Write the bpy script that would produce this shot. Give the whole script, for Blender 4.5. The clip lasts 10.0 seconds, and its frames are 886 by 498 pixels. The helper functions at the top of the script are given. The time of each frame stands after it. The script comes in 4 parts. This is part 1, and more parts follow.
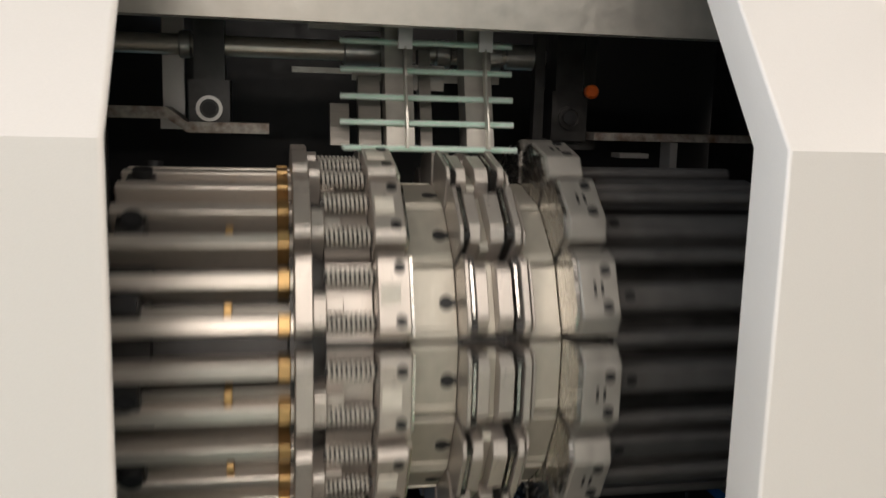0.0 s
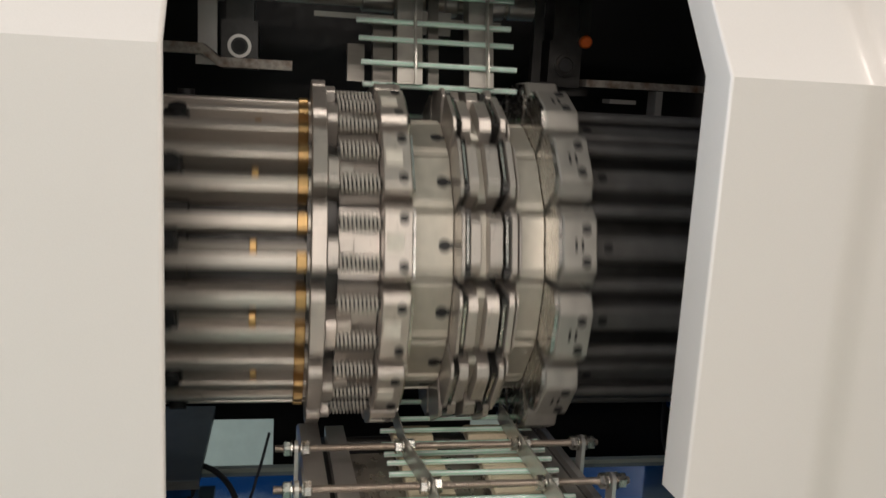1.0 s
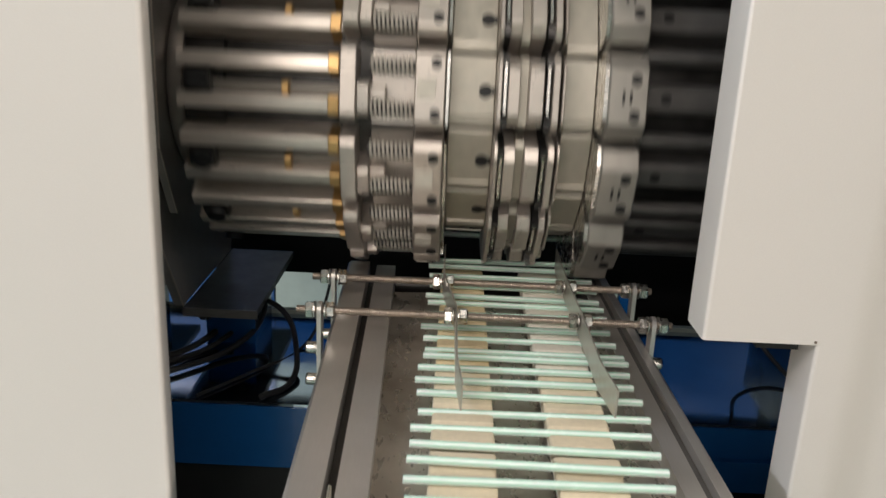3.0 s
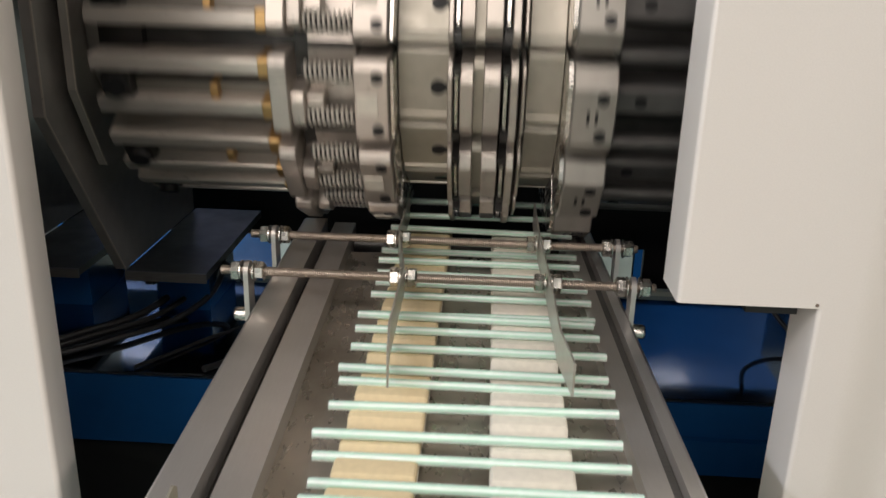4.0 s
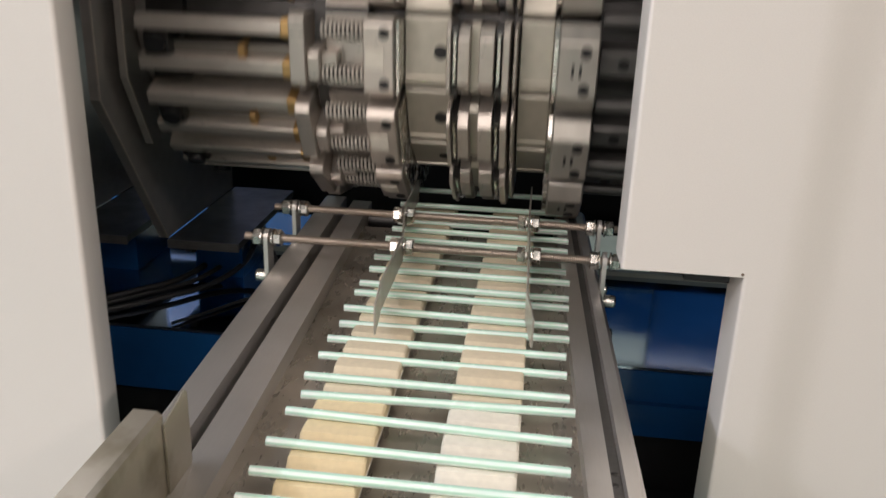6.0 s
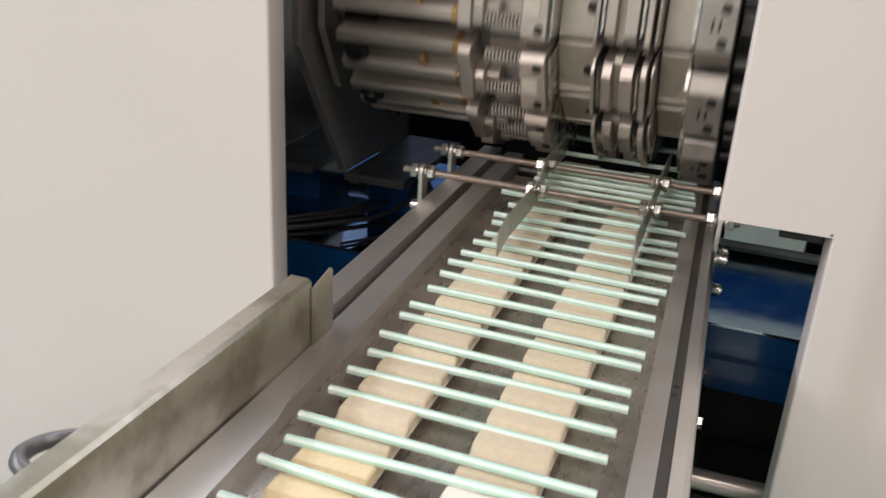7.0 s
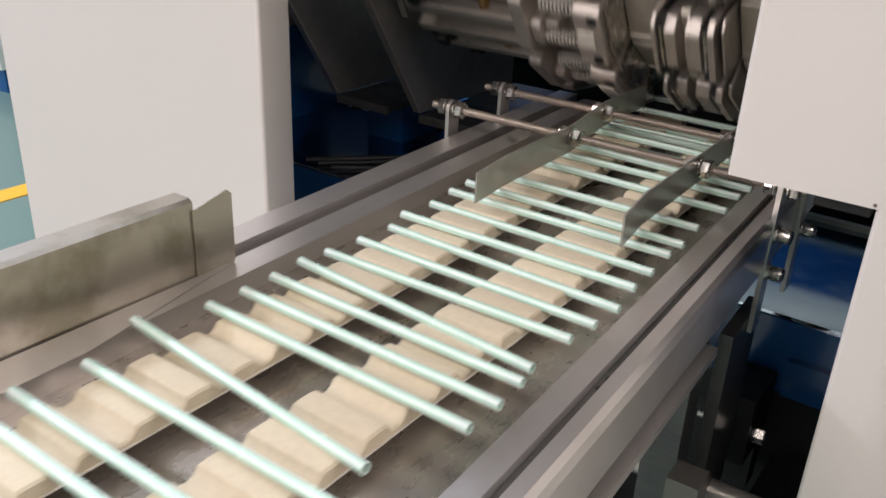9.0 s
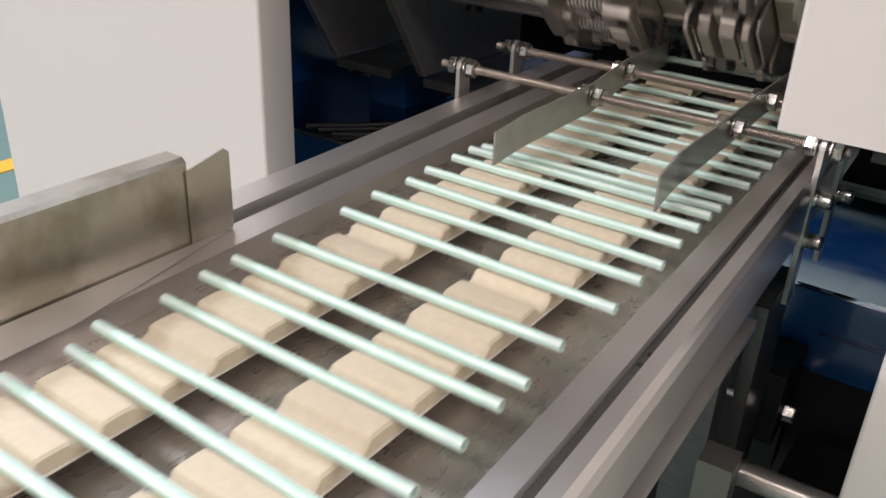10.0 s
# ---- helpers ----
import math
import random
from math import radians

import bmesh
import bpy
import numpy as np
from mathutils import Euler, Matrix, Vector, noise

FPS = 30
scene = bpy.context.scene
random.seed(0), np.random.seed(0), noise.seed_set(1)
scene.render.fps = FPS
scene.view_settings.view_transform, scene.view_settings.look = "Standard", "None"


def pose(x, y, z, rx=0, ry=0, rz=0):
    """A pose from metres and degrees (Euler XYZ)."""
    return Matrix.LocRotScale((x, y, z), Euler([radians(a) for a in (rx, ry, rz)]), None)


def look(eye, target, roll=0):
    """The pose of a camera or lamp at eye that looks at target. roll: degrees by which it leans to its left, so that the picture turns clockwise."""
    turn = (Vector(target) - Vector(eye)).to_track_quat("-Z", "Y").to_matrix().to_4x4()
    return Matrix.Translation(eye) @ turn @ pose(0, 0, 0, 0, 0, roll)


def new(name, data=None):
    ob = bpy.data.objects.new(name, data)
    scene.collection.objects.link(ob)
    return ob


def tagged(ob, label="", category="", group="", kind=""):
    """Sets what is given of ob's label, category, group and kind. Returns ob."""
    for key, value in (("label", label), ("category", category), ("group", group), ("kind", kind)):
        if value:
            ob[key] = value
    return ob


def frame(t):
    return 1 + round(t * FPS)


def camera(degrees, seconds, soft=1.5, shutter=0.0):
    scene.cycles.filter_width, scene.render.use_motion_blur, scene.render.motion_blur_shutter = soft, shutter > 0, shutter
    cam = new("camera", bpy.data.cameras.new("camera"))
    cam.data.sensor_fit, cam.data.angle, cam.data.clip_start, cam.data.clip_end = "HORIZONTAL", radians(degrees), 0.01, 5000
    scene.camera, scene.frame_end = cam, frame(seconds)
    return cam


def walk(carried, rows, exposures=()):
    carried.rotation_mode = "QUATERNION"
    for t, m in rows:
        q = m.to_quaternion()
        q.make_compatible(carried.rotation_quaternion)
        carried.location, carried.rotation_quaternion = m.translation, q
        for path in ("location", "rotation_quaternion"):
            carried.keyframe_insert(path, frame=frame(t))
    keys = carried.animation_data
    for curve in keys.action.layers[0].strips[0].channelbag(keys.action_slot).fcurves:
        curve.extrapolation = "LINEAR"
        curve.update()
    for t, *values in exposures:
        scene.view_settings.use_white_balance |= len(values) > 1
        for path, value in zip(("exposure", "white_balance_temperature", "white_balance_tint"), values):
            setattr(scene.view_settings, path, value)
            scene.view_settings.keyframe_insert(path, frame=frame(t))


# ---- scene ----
cam = camera(54.6, 10.0, soft=1.5, shutter=0.36)
PATH = [
    (0, (-0.183, -0.718, 1.404), (0.204, 1.219, 1.091), 1.5),
    (0.5, (-0.205, -0.806, 1.387), (0.174, 1.128, 1.049), 2.2),
    (1, (-0.188, -0.848, 1.363), (0.166, 1.085, 0.992), 3.1),
    (1.5, (-0.13, -0.869, 1.342), (0.133, 1.067, 0.915), 4.1),
    (2, (-0.082, -0.917, 1.292), (0.033, 1.02, 0.807), 4.7),
    (2.5, (-0.071, -0.9, 1.294), (-0.03, 1.024, 0.747), 3.6),
    (4, (0.037, -0.72, 1.226), (-0.052, 1.161, 0.554), 1.5),
    (4.5, (0.049, -0.719, 1.233), (-0.034, 1.159, 0.55), 0.8),
    (5, (0.046, -0.712, 1.225), (-0.038, 1.168, 0.546), 0.7),
    (6.5, (0.137, -0.896, 1.251), (-0.232, 0.934, 0.534), 2.9),
    (7, (0.18, -0.931, 1.25), (-0.427, 0.816, 0.489), 3.5),
    (7.5, (0.29, -0.874, 1.214), (-0.581, 0.748, 0.433), 3.9),
    (8, (0.336, -0.813, 1.197), (-0.668, 0.726, 0.405), 3.4),
    (8.5, (0.336, -0.782, 1.198), (-0.701, 0.721, 0.382), 3.0),
    (9, (0.331, -0.737, 1.191), (-0.7, 0.755, 0.345), 2.7),
    (9.5, (0.31, -0.714, 1.168), (-0.709, 0.767, 0.291), 2.6),
    (10, (0.293, -0.708, 1.161), (-0.713, 0.77, 0.265), 2.7),
]
walk(cam, [(t, look(eye, target, roll)) for t, eye, target, roll in PATH],
     exposures=[(0.0, 0.0, 6380, 6), (0.6, -0.02, 6380, 6), (1.1, -0.15, 6380, 6), (1.5, -0.16, 6380, 6), (2.5, -0.10, 6380, 6), (4.5, 0.0, 6420, 9), (7.0, -0.05, 6300, 11), (10.0, 0.0, 6150, 14)])

# ---- light: the factory hall's ceiling strips, its pale daylight and added fill strips ----
world = bpy.data.worlds.new("hall_air")
scene.world = world
world.use_nodes = True
world.node_tree.nodes["Background"].inputs[0].default_value = (0.86, 0.94, 1.0, 1)
world.node_tree.nodes["Background"].inputs[1].default_value = 0.12


def strip_light(x, y, z, sx, sy, watts, colour, tilt=0.0):
    data = bpy.data.lights.new("ceiling_or_fill_strip", "AREA")
    data.shape, data.size, data.size_y, data.energy, data.color = "RECTANGLE", sx, sy, watts, colour
    ob = new("ceiling_strip_light", data)
    ob.location = (x, y, z)
    ob.rotation_euler = (radians(tilt), 0, 0)
    return ob


WARM, COOL = (1.0, 0.86, 0.785), (0.84, 0.88, 1.0)
strip_light(-0.6, -2.2, 3.4, 4.5, 0.35, 72, WARM)
# lamp tilted at the machine to light its front
strip_light(-2.1, -5.0, 3.2, 4.5, 0.35, 76, WARM, 55)
# unseen strip added so that the metal mirrors a lit south wall
strip_light(-2.2, -8.3, 3.4, 7.0, 0.35, 240, WARM)
# cool strip in place of daylight from windows on the left
strip_light(-3.6, -1.2, 3.4, 0.35, 4.5, 230, COOL)
strip_light(3.2, -0.6, 3.4, 0.35, 4.5, 150, WARM)
# unseen strip added to brighten the cabinets behind the machine
strip_light(0.0, 1.3, 3.4, 4.5, 0.35, 80, COOL)


# ---- materials ----
def material(name, colour, rough=0.5, metal=0.0, vary=0.12, scale=40.0, bump=0.0, grain=(1, 1, 1), coat=0.0,
             spot=None, spot_scale=8.0, spot_amount=0.5, rough_vary=0.1, transmission=0.0, island=0.0, spot_range=(0.45, 0.72)):
    """Principled surface with fine grain, large stains and a little relief, in object space."""
    m = bpy.data.materials.new(name)
    m.use_nodes = True
    nt = m.node_tree
    n, ln = nt.nodes, nt.links
    b = n["Principled BSDF"]
    tc = n.new("ShaderNodeTexCoord")
    mp = n.new("ShaderNodeMapping")
    mp.inputs["Scale"].default_value = grain
    ln.new(tc.outputs["Object"], mp.inputs[0])
    fine = n.new("ShaderNodeTexNoise")
    fine.inputs["Scale"].default_value, fine.inputs["Detail"].default_value = scale, 6
    ln.new(mp.outputs[0], fine.inputs["Vector"])
    wide = n.new("ShaderNodeTexNoise")
    wide.inputs["Scale"].default_value, wide.inputs["Detail"].default_value = spot_scale, 4
    ln.new(tc.outputs["Object"], wide.inputs["Vector"])
    mul = n.new("ShaderNodeMapRange")
    mul.inputs[1].default_value, mul.inputs[2].default_value = 0.3, 0.7
    mul.inputs[3].default_value, mul.inputs[4].default_value = 1 - vary, 1 + vary
    ln.new(fine.outputs[0], mul.inputs[0])
    col = n.new("ShaderNodeMix")
    col.data_type = "RGBA"
    col.inputs[6].default_value = (*colour, 1)
    col.inputs[7].default_value = (*(spot or [c * 0.8 for c in colour]), 1)
    ramp = n.new("ShaderNodeMapRange")
    ramp.inputs[1].default_value, ramp.inputs[2].default_value = spot_range
    ramp.inputs[4].default_value = spot_amount
    ln.new(wide.outputs[0], ramp.inputs[0])
    ln.new(ramp.outputs[0], col.inputs[0])
    out = n.new("ShaderNodeVectorMath")
    out.operation = "SCALE"
    ln.new(col.outputs[2], out.inputs[0])
    if island:
        info = n.new("ShaderNodeObjectInfo")
        rnd = n.new("ShaderNodeMapRange")
        rnd.inputs[3].default_value, rnd.inputs[4].default_value = 1 - island, 1 + island
        ln.new(info.outputs["Random"], rnd.inputs[0])
        both = n.new("ShaderNodeMath")
        both.operation = "MULTIPLY"
        ln.new(mul.outputs[0], both.inputs[0])
        ln.new(rnd.outputs[0], both.inputs[1])
        ln.new(both.outputs[0], out.inputs["Scale"])
    else:
        ln.new(mul.outputs[0], out.inputs["Scale"])
    ln.new(out.outputs[0], b.inputs["Base Color"])
    rr = n.new("ShaderNodeMapRange")
    rr.inputs[1].default_value, rr.inputs[2].default_value = 0.3, 0.7
    rr.inputs[3].default_value, rr.inputs[4].default_value = max(0.03, rough - rough_vary), min(1, rough + rough_vary)
    ln.new(fine.outputs[0], rr.inputs[0])
    ln.new(rr.outputs[0], b.inputs["Roughness"])
    b.inputs["Metallic"].default_value = metal
    b.inputs["Coat Weight"].default_value = coat
    b.inputs["Transmission Weight"].default_value = transmission
    if bump:
        bp = n.new("ShaderNodeBump")
        bp.inputs["Strength"].default_value, bp.inputs["Distance"].default_value = bump, 0.001
        ln.new(fine.outputs[0], bp.inputs["Height"])
        ln.new(bp.outputs[0], b.inputs["Normal"])
    return m


M_COVER = material("cream_powder_coat", (0.70, 0.655, 0.615), 0.42, vary=0.02, scale=900, bump=0.08, spot=(0.67, 0.635, 0.59), spot_scale=3, coat=0.1)
M_STEEL = material("brushed_stainless", (0.66, 0.63, 0.60), 0.31, 0.78, rough_vary=0.02, vary=0.025, scale=180, grain=(6, 0.35, 6), bump=0.004, spot=(0.50, 0.47, 0.43), spot_scale=7, spot_amount=0.7)
# dark blotches paint both stains and the dark mirrored in the sheet
M_BED = material("blotched_bed_sheet", (0.46, 0.415, 0.36), 0.29, 0.7, rough_vary=0.04, vary=0.04, scale=50, grain=(3, 1, 3), spot=(0.22, 0.19, 0.15), spot_range=(0.38, 0.76), spot_scale=15, spot_amount=0.8)
M_BRIGHT = material("bright_zinc_steel", (0.74, 0.71, 0.67), 0.25, 1.0, vary=0.10, scale=120, spot=(0.62, 0.58, 0.54), spot_scale=60)
M_COIL = material("bright_spring_wire", (0.78, 0.74, 0.68), 0.35, 0.45, rough_vary=0.03, vary=0.04, scale=150, spot=(0.70, 0.66, 0.60), spot_scale=40)
M_THREAD = material("threaded_rod_steel", (0.52, 0.455, 0.40), 0.34, 0.85, rough_vary=0.03, vary=0.05, scale=150, spot=(0.45, 0.38, 0.32), spot_scale=12)
M_ALU = material("machined_aluminium", (0.58, 0.525, 0.475), 0.36, 0.7, vary=0.06, scale=90, grain=(1, 4, 4), bump=0.04, spot=(0.46, 0.43, 0.40), spot_scale=22, island=0.06)
M_PLATE = material("matt_drum_plate", (0.51, 0.475, 0.41), 0.42, 0.6, vary=0.08, scale=80, spot=(0.46, 0.44, 0.38), spot_scale=30, island=0.05)
M_BAR = material("polished_slide_bar", (0.74, 0.675, 0.605), 0.30, 0.65, rough_vary=0.03, vary=0.04, scale=60, grain=(1, 12, 12), spot=(0.66, 0.61, 0.55), spot_scale=10, island=0.06)
M_LOWBAR = material("dark_grey_bar", (0.24, 0.22, 0.195), 0.40, 0.6, rough_vary=0.03, vary=0.06, scale=60, grain=(1, 10, 10), spot=(0.22, 0.20, 0.175), spot_scale=25, island=0.1)
# aluminium toned down for the shade towards the drum's right end
M_END = material("darkened_aluminium", (0.42, 0.395, 0.355), 0.40, 0.65, vary=0.06, scale=80, spot=(0.34, 0.315, 0.28), spot_scale=24, island=0.06)
M_DARK = material("oiled_dark_steel", (0.075, 0.072, 0.070), 0.38, 0.8, vary=0.2, scale=40, bump=0.06, spot=(0.045, 0.042, 0.04), spot_scale=12)
M_SIDE = material("dark_side_plate_paint", (0.50, 0.465, 0.435), 0.35, 0.7, rough_vary=0.04, vary=0.08, scale=50, spot=(0.37, 0.345, 0.32), spot_scale=7)
M_GREY = material("grey_drive_steel", (0.16, 0.155, 0.15), 0.40, 0.6, vary=0.15, scale=50, grain=(1, 8, 8), spot=(0.075, 0.072, 0.07), spot_scale=14)
M_BLACK = material("black_rubber_oxide_and_dark_fill", (0.012, 0.012, 0.013), 0.5, vary=0.2, scale=60)
M_BRASS = material("brass_bushing", (0.66, 0.43, 0.19), 0.35, 0.85, vary=0.12, scale=90, spot=(0.55, 0.33, 0.12), spot_scale=40)
M_TRAY = material("polished_blue_tray", (0.46, 0.53, 0.62), 0.07, 1.0, rough_vary=0.03, vary=0.05, scale=30, spot=(0.22, 0.28, 0.36), spot_scale=5)
M_BLUE = material("blue_frame_enamel", (0.008, 0.075, 0.24), 0.22, vary=0.03, rough_vary=0.01, scale=60, coat=0.5, spot=(0.005, 0.05, 0.16), spot_scale=6)
M_PALE = material("pale_green_panel", (0.55, 0.60, 0.53), 0.5, vary=0.05, scale=30, spot=(0.46, 0.50, 0.45), spot_scale=5)
M_RUST = material("rust_flecked_bar", (0.42, 0.38, 0.34), 0.5, 0.6, vary=0.25, scale=160, spot=(0.16, 0.09, 0.055), spot_scale=55, spot_amount=1.0)
M_ORANGE = material("orange_plastic_knob", (0.85, 0.16, 0.03), 0.4, vary=0.08, scale=80)
M_BELT = material("cream_foam_cleat", (0.67, 0.55, 0.34), 0.75, vary=0.05, scale=220, bump=0.12, spot=(0.62, 0.50, 0.30), spot_scale=18, spot_amount=0.6, island=0.05)
M_BELT_PALE = material("pale_foam_cleat", (0.61, 0.53, 0.385), 0.75, vary=0.05, scale=220, bump=0.12, spot=(0.57, 0.48, 0.34), spot_scale=18, spot_amount=0.5, island=0.05)
M_BELT_WHITE = material("white_foam_cleat", (0.67, 0.635, 0.55), 0.75, vary=0.05, scale=220, bump=0.12, spot=(0.68, 0.63, 0.52), spot_scale=18, spot_amount=0.5, island=0.05)
M_BASE = material("white_belt_backing", (0.70, 0.66, 0.58), 0.6, vary=0.06, scale=120, spot=(0.55, 0.50, 0.42), spot_scale=20)
M_GUIDE = material("thin_guide_sheet", (0.50, 0.48, 0.435), 0.33, 0.65, rough_vary=0.04, vary=0.05, scale=50, grain=(6, 1, 6), spot=(0.36, 0.345, 0.295), spot_range=(0.46, 0.62), spot_scale=24)
M_FENCE = material("smeared_fence_sheet", (0.41, 0.375, 0.31), 0.33, 0.7, rough_vary=0.03, vary=0.05, scale=40, grain=(2, 1, 1), spot=(0.24, 0.215, 0.155), spot_range=(0.46, 0.62), spot_scale=20, spot_amount=0.9)
M_FLOOR = material("green_epoxy_floor", (0.13, 0.20, 0.17), 0.35, vary=0.03, rough_vary=0.01, scale=8, coat=0.2, spot=(0.11, 0.175, 0.147), spot_scale=1.2)
M_LINE = material("yellow_floor_line", (0.80, 0.42, 0.03), 0.45, vary=0.06, scale=20)
M_WALL = material("hall_wall_paint", (0.62, 0.66, 0.68), 0.7, vary=0.03, scale=6, spot=(0.56, 0.60, 0.62), spot_scale=0.8)
M_CEIL = material("hall_ceiling_sheet", (0.78, 0.78, 0.77), 0.7, vary=0.03, scale=5)
M_CABLE = material("black_cable_sheath", (0.02, 0.02, 0.022), 0.45, vary=0.1, scale=80)


def straw_material():
    m = material("mint_straw_plastic", (0.72, 0.835, 0.765), 0.20, vary=0.03, scale=120, spot=(0.55, 0.72, 0.65), spot_scale=30, coat=0.3, island=0.03)
    b = m.node_tree.nodes["Principled BSDF"]
    b.inputs["Subsurface Weight"].default_value = 0.35
    b.inputs["Subsurface Radius"].default_value = (0.004, 0.006, 0.005)
    b.inputs["Subsurface Scale"].default_value = 0.5
    # lengthwise bands of deeper and paler green round the straw
    nt = m.node_tree
    tc = nt.nodes.new("ShaderNodeTexCoord")
    sep = nt.nodes.new("ShaderNodeSeparateXYZ")
    nt.links.new(tc.outputs["Object"], sep.inputs[0])
    ang = nt.nodes.new("ShaderNodeMath")
    ang.operation = "ARCTAN2"
    nt.links.new(sep.outputs[1], ang.inputs[0])
    nt.links.new(sep.outputs[2], ang.inputs[1])
    turn = nt.nodes.new("ShaderNodeMath")
    turn.operation = "MULTIPLY_ADD"
    turn.inputs[1].default_value, turn.inputs[2].default_value = 5.0, 0.6
    nt.links.new(ang.outputs[0], turn.inputs[0])
    wave = nt.nodes.new("ShaderNodeMath")
    wave.operation = "COSINE"
    nt.links.new(turn.outputs[0], wave.inputs[0])
    edge = nt.nodes.new("ShaderNodeMapRange")
    edge.inputs[1].default_value, edge.inputs[2].default_value = -0.3, 0.9
    nt.links.new(wave.outputs[0], edge.inputs[0])
    mix = nt.nodes.new("ShaderNodeMix")
    mix.data_type = "RGBA"
    mix.inputs[7].default_value = (0.44, 0.68, 0.55, 1)
    old = b.inputs["Base Color"].links[0].from_socket
    nt.links.new(edge.outputs[0], mix.inputs[0])
    nt.links.new(old, mix.inputs[6])
    nt.links.new(mix.outputs[2], b.inputs["Base Color"])
    return m


M_STRAW = straw_material()


# ---- mesh helpers ----
def mesh_of(name, bm, mat, smooth=False):
    me = bpy.data.meshes.new(name)
    bmesh.ops.recalc_face_normals(bm, faces=bm.faces)
    bm.to_mesh(me)
    bm.free()
    me.materials.append(mat)
    if smooth:
        for p in me.polygons:
            p.use_smooth = True
        me.set_sharp_from_angle(angle=radians(35))
    return me


def part(name, bm, mat, parent=None, label="", smooth=False):
    me = bm if isinstance(bm, bpy.types.Mesh) else mesh_of(name, bm, mat, smooth)
    ob = new(name, me)
    ob.parent = parent
    return tagged(ob, label)


def thing(name, label, category, group="", kind="", at=None):
    ob = new(name)
    if at is not None:
        ob.matrix_basis = at
    return tagged(ob, label, category, group, kind)


def bevel(bm, w, seg=2, angle=30):
    es = [e for e in bm.edges if len(e.link_faces) == 2 and e.calc_face_angle() > radians(angle)]
    if w > 0 and es:
        bmesh.ops.bevel(bm, geom=es, offset=w, segments=seg, affect="EDGES", profile=0.5)


def box(bm, x0, x1, y0, y1, z0, z1, m=None):
    vs = [bm.verts.new(Vector(c)) for c in ((x0, y0, z0), (x1, y0, z0), (x1, y1, z0), (x0, y1, z0), (x0, y0, z1), (x1, y0, z1), (x1, y1, z1), (x0, y1, z1))]
    for f in ((3, 2, 1, 0), (4, 5, 6, 7), (0, 1, 5, 4), (1, 2, 6, 5), (2, 3, 7, 6), (3, 0, 4, 7)):
        bm.faces.new([vs[i] for i in f])
    if m is not None:
        bmesh.ops.transform(bm, matrix=m, verts=vs)
    return vs


def block(x0, x1, y0, y1, z0, z1, w=0.0, seg=2):
    bm = bmesh.new()
    box(bm, x0, x1, y0, y1, z0, z1)
    bevel(bm, w, seg)
    return bm


def cyl(bm, r0, r1, length, seg, m, caps=True):
    """A round bar from the origin along +z, moved by m."""
    rings = []
    for r, z in ((r0, 0), (r1, length)):
        rings.append([bm.verts.new(m @ Vector((r * math.cos(2 * math.pi * i / seg), r * math.sin(2 * math.pi * i / seg), z))) for i in range(seg)])
    for i in range(seg):
        j = (i + 1) % seg
        bm.faces.new((rings[0][i], rings[0][j], rings[1][j], rings[1][i]))
    if caps:
        bm.faces.new(rings[0][::-1])
        bm.faces.new(rings[1])


def lathe(bm, profile, seg, m, close=False):
    """Turn (radius, z) pairs about z, moved by m."""
    rings = [[bm.verts.new(m @ Vector((r * math.cos(2 * math.pi * i / seg), r * math.sin(2 * math.pi * i / seg), z))) for i in range(seg)] for r, z in profile]
    pairs = list(zip(rings, rings[1:])) + ([(rings[-1], rings[0])] if close else [])
    for a, b in pairs:
        for i in range(seg):
            j = (i + 1) % seg
            bm.faces.new((a[i], a[j], b[j], b[i]))
    if not close:
        if profile[0][0] > 0:
            bm.faces.new(rings[0][::-1])
        if profile[-1][0] > 0:
            bm.faces.new(rings[-1])


def prism(bm, pts, lo, hi, axis):
    """A plate with the outline pts, from lo to hi along axis (0, 1 or 2); pts are the other two coordinates in order."""
    def at(p, h):
        c = [p[0], p[1]]
        c.insert(axis, h)
        return bm.verts.new(Vector(c))
    a, b = [at(p, lo) for p in pts], [at(p, hi) for p in pts]
    bm.faces.new(a[::-1])
    bm.faces.new(b)
    for i in range(len(pts)):
        j = (i + 1) % len(pts)
        bm.faces.new((a[i], a[j], b[j], b[i]))


def along_x(x, y, z):
    return Matrix.Translation((x, y, z)) @ Matrix.Rotation(radians(90), 4, "Y")


def along_y(x, y, z):
    return Matrix.Translation((x, y, z)) @ Matrix.Rotation(radians(-90), 4, "X")


def hexagon(bm, across, thick, m):
    r = across / math.sqrt(3)
    lathe(bm, ((r * 0.86, 0), (r, thick * 0.12), (r, thick * 0.88), (r * 0.86, thick)), 6, m)


def curve_part(name, points, radius, mat, parent, label="", cyclic=False):
    cu = bpy.data.curves.new(name, "CURVE")
    cu.dimensions, cu.bevel_depth, cu.bevel_resolution, cu.resolution_u, cu.use_fill_caps = "3D", radius, 2, 8, True
    sp = cu.splines.new("BEZIER")
    sp.bezier_points.add(len(points) - 1)
    sp.use_cyclic_u = cyclic
    for bp, p in zip(sp.bezier_points, points):
        bp.co, bp.handle_left_type, bp.handle_right_type = p, "AUTO", "AUTO"
    cu.materials.append(mat)
    tmp = bpy.data.objects.new(name, cu)
    me = bpy.data.meshes.new_from_object(tmp)
    bpy.data.objects.remove(tmp)
    for p in me.polygons:
        p.use_smooth = True
    ob = new(name, me)
    ob.parent = parent
    return tagged(ob, label)


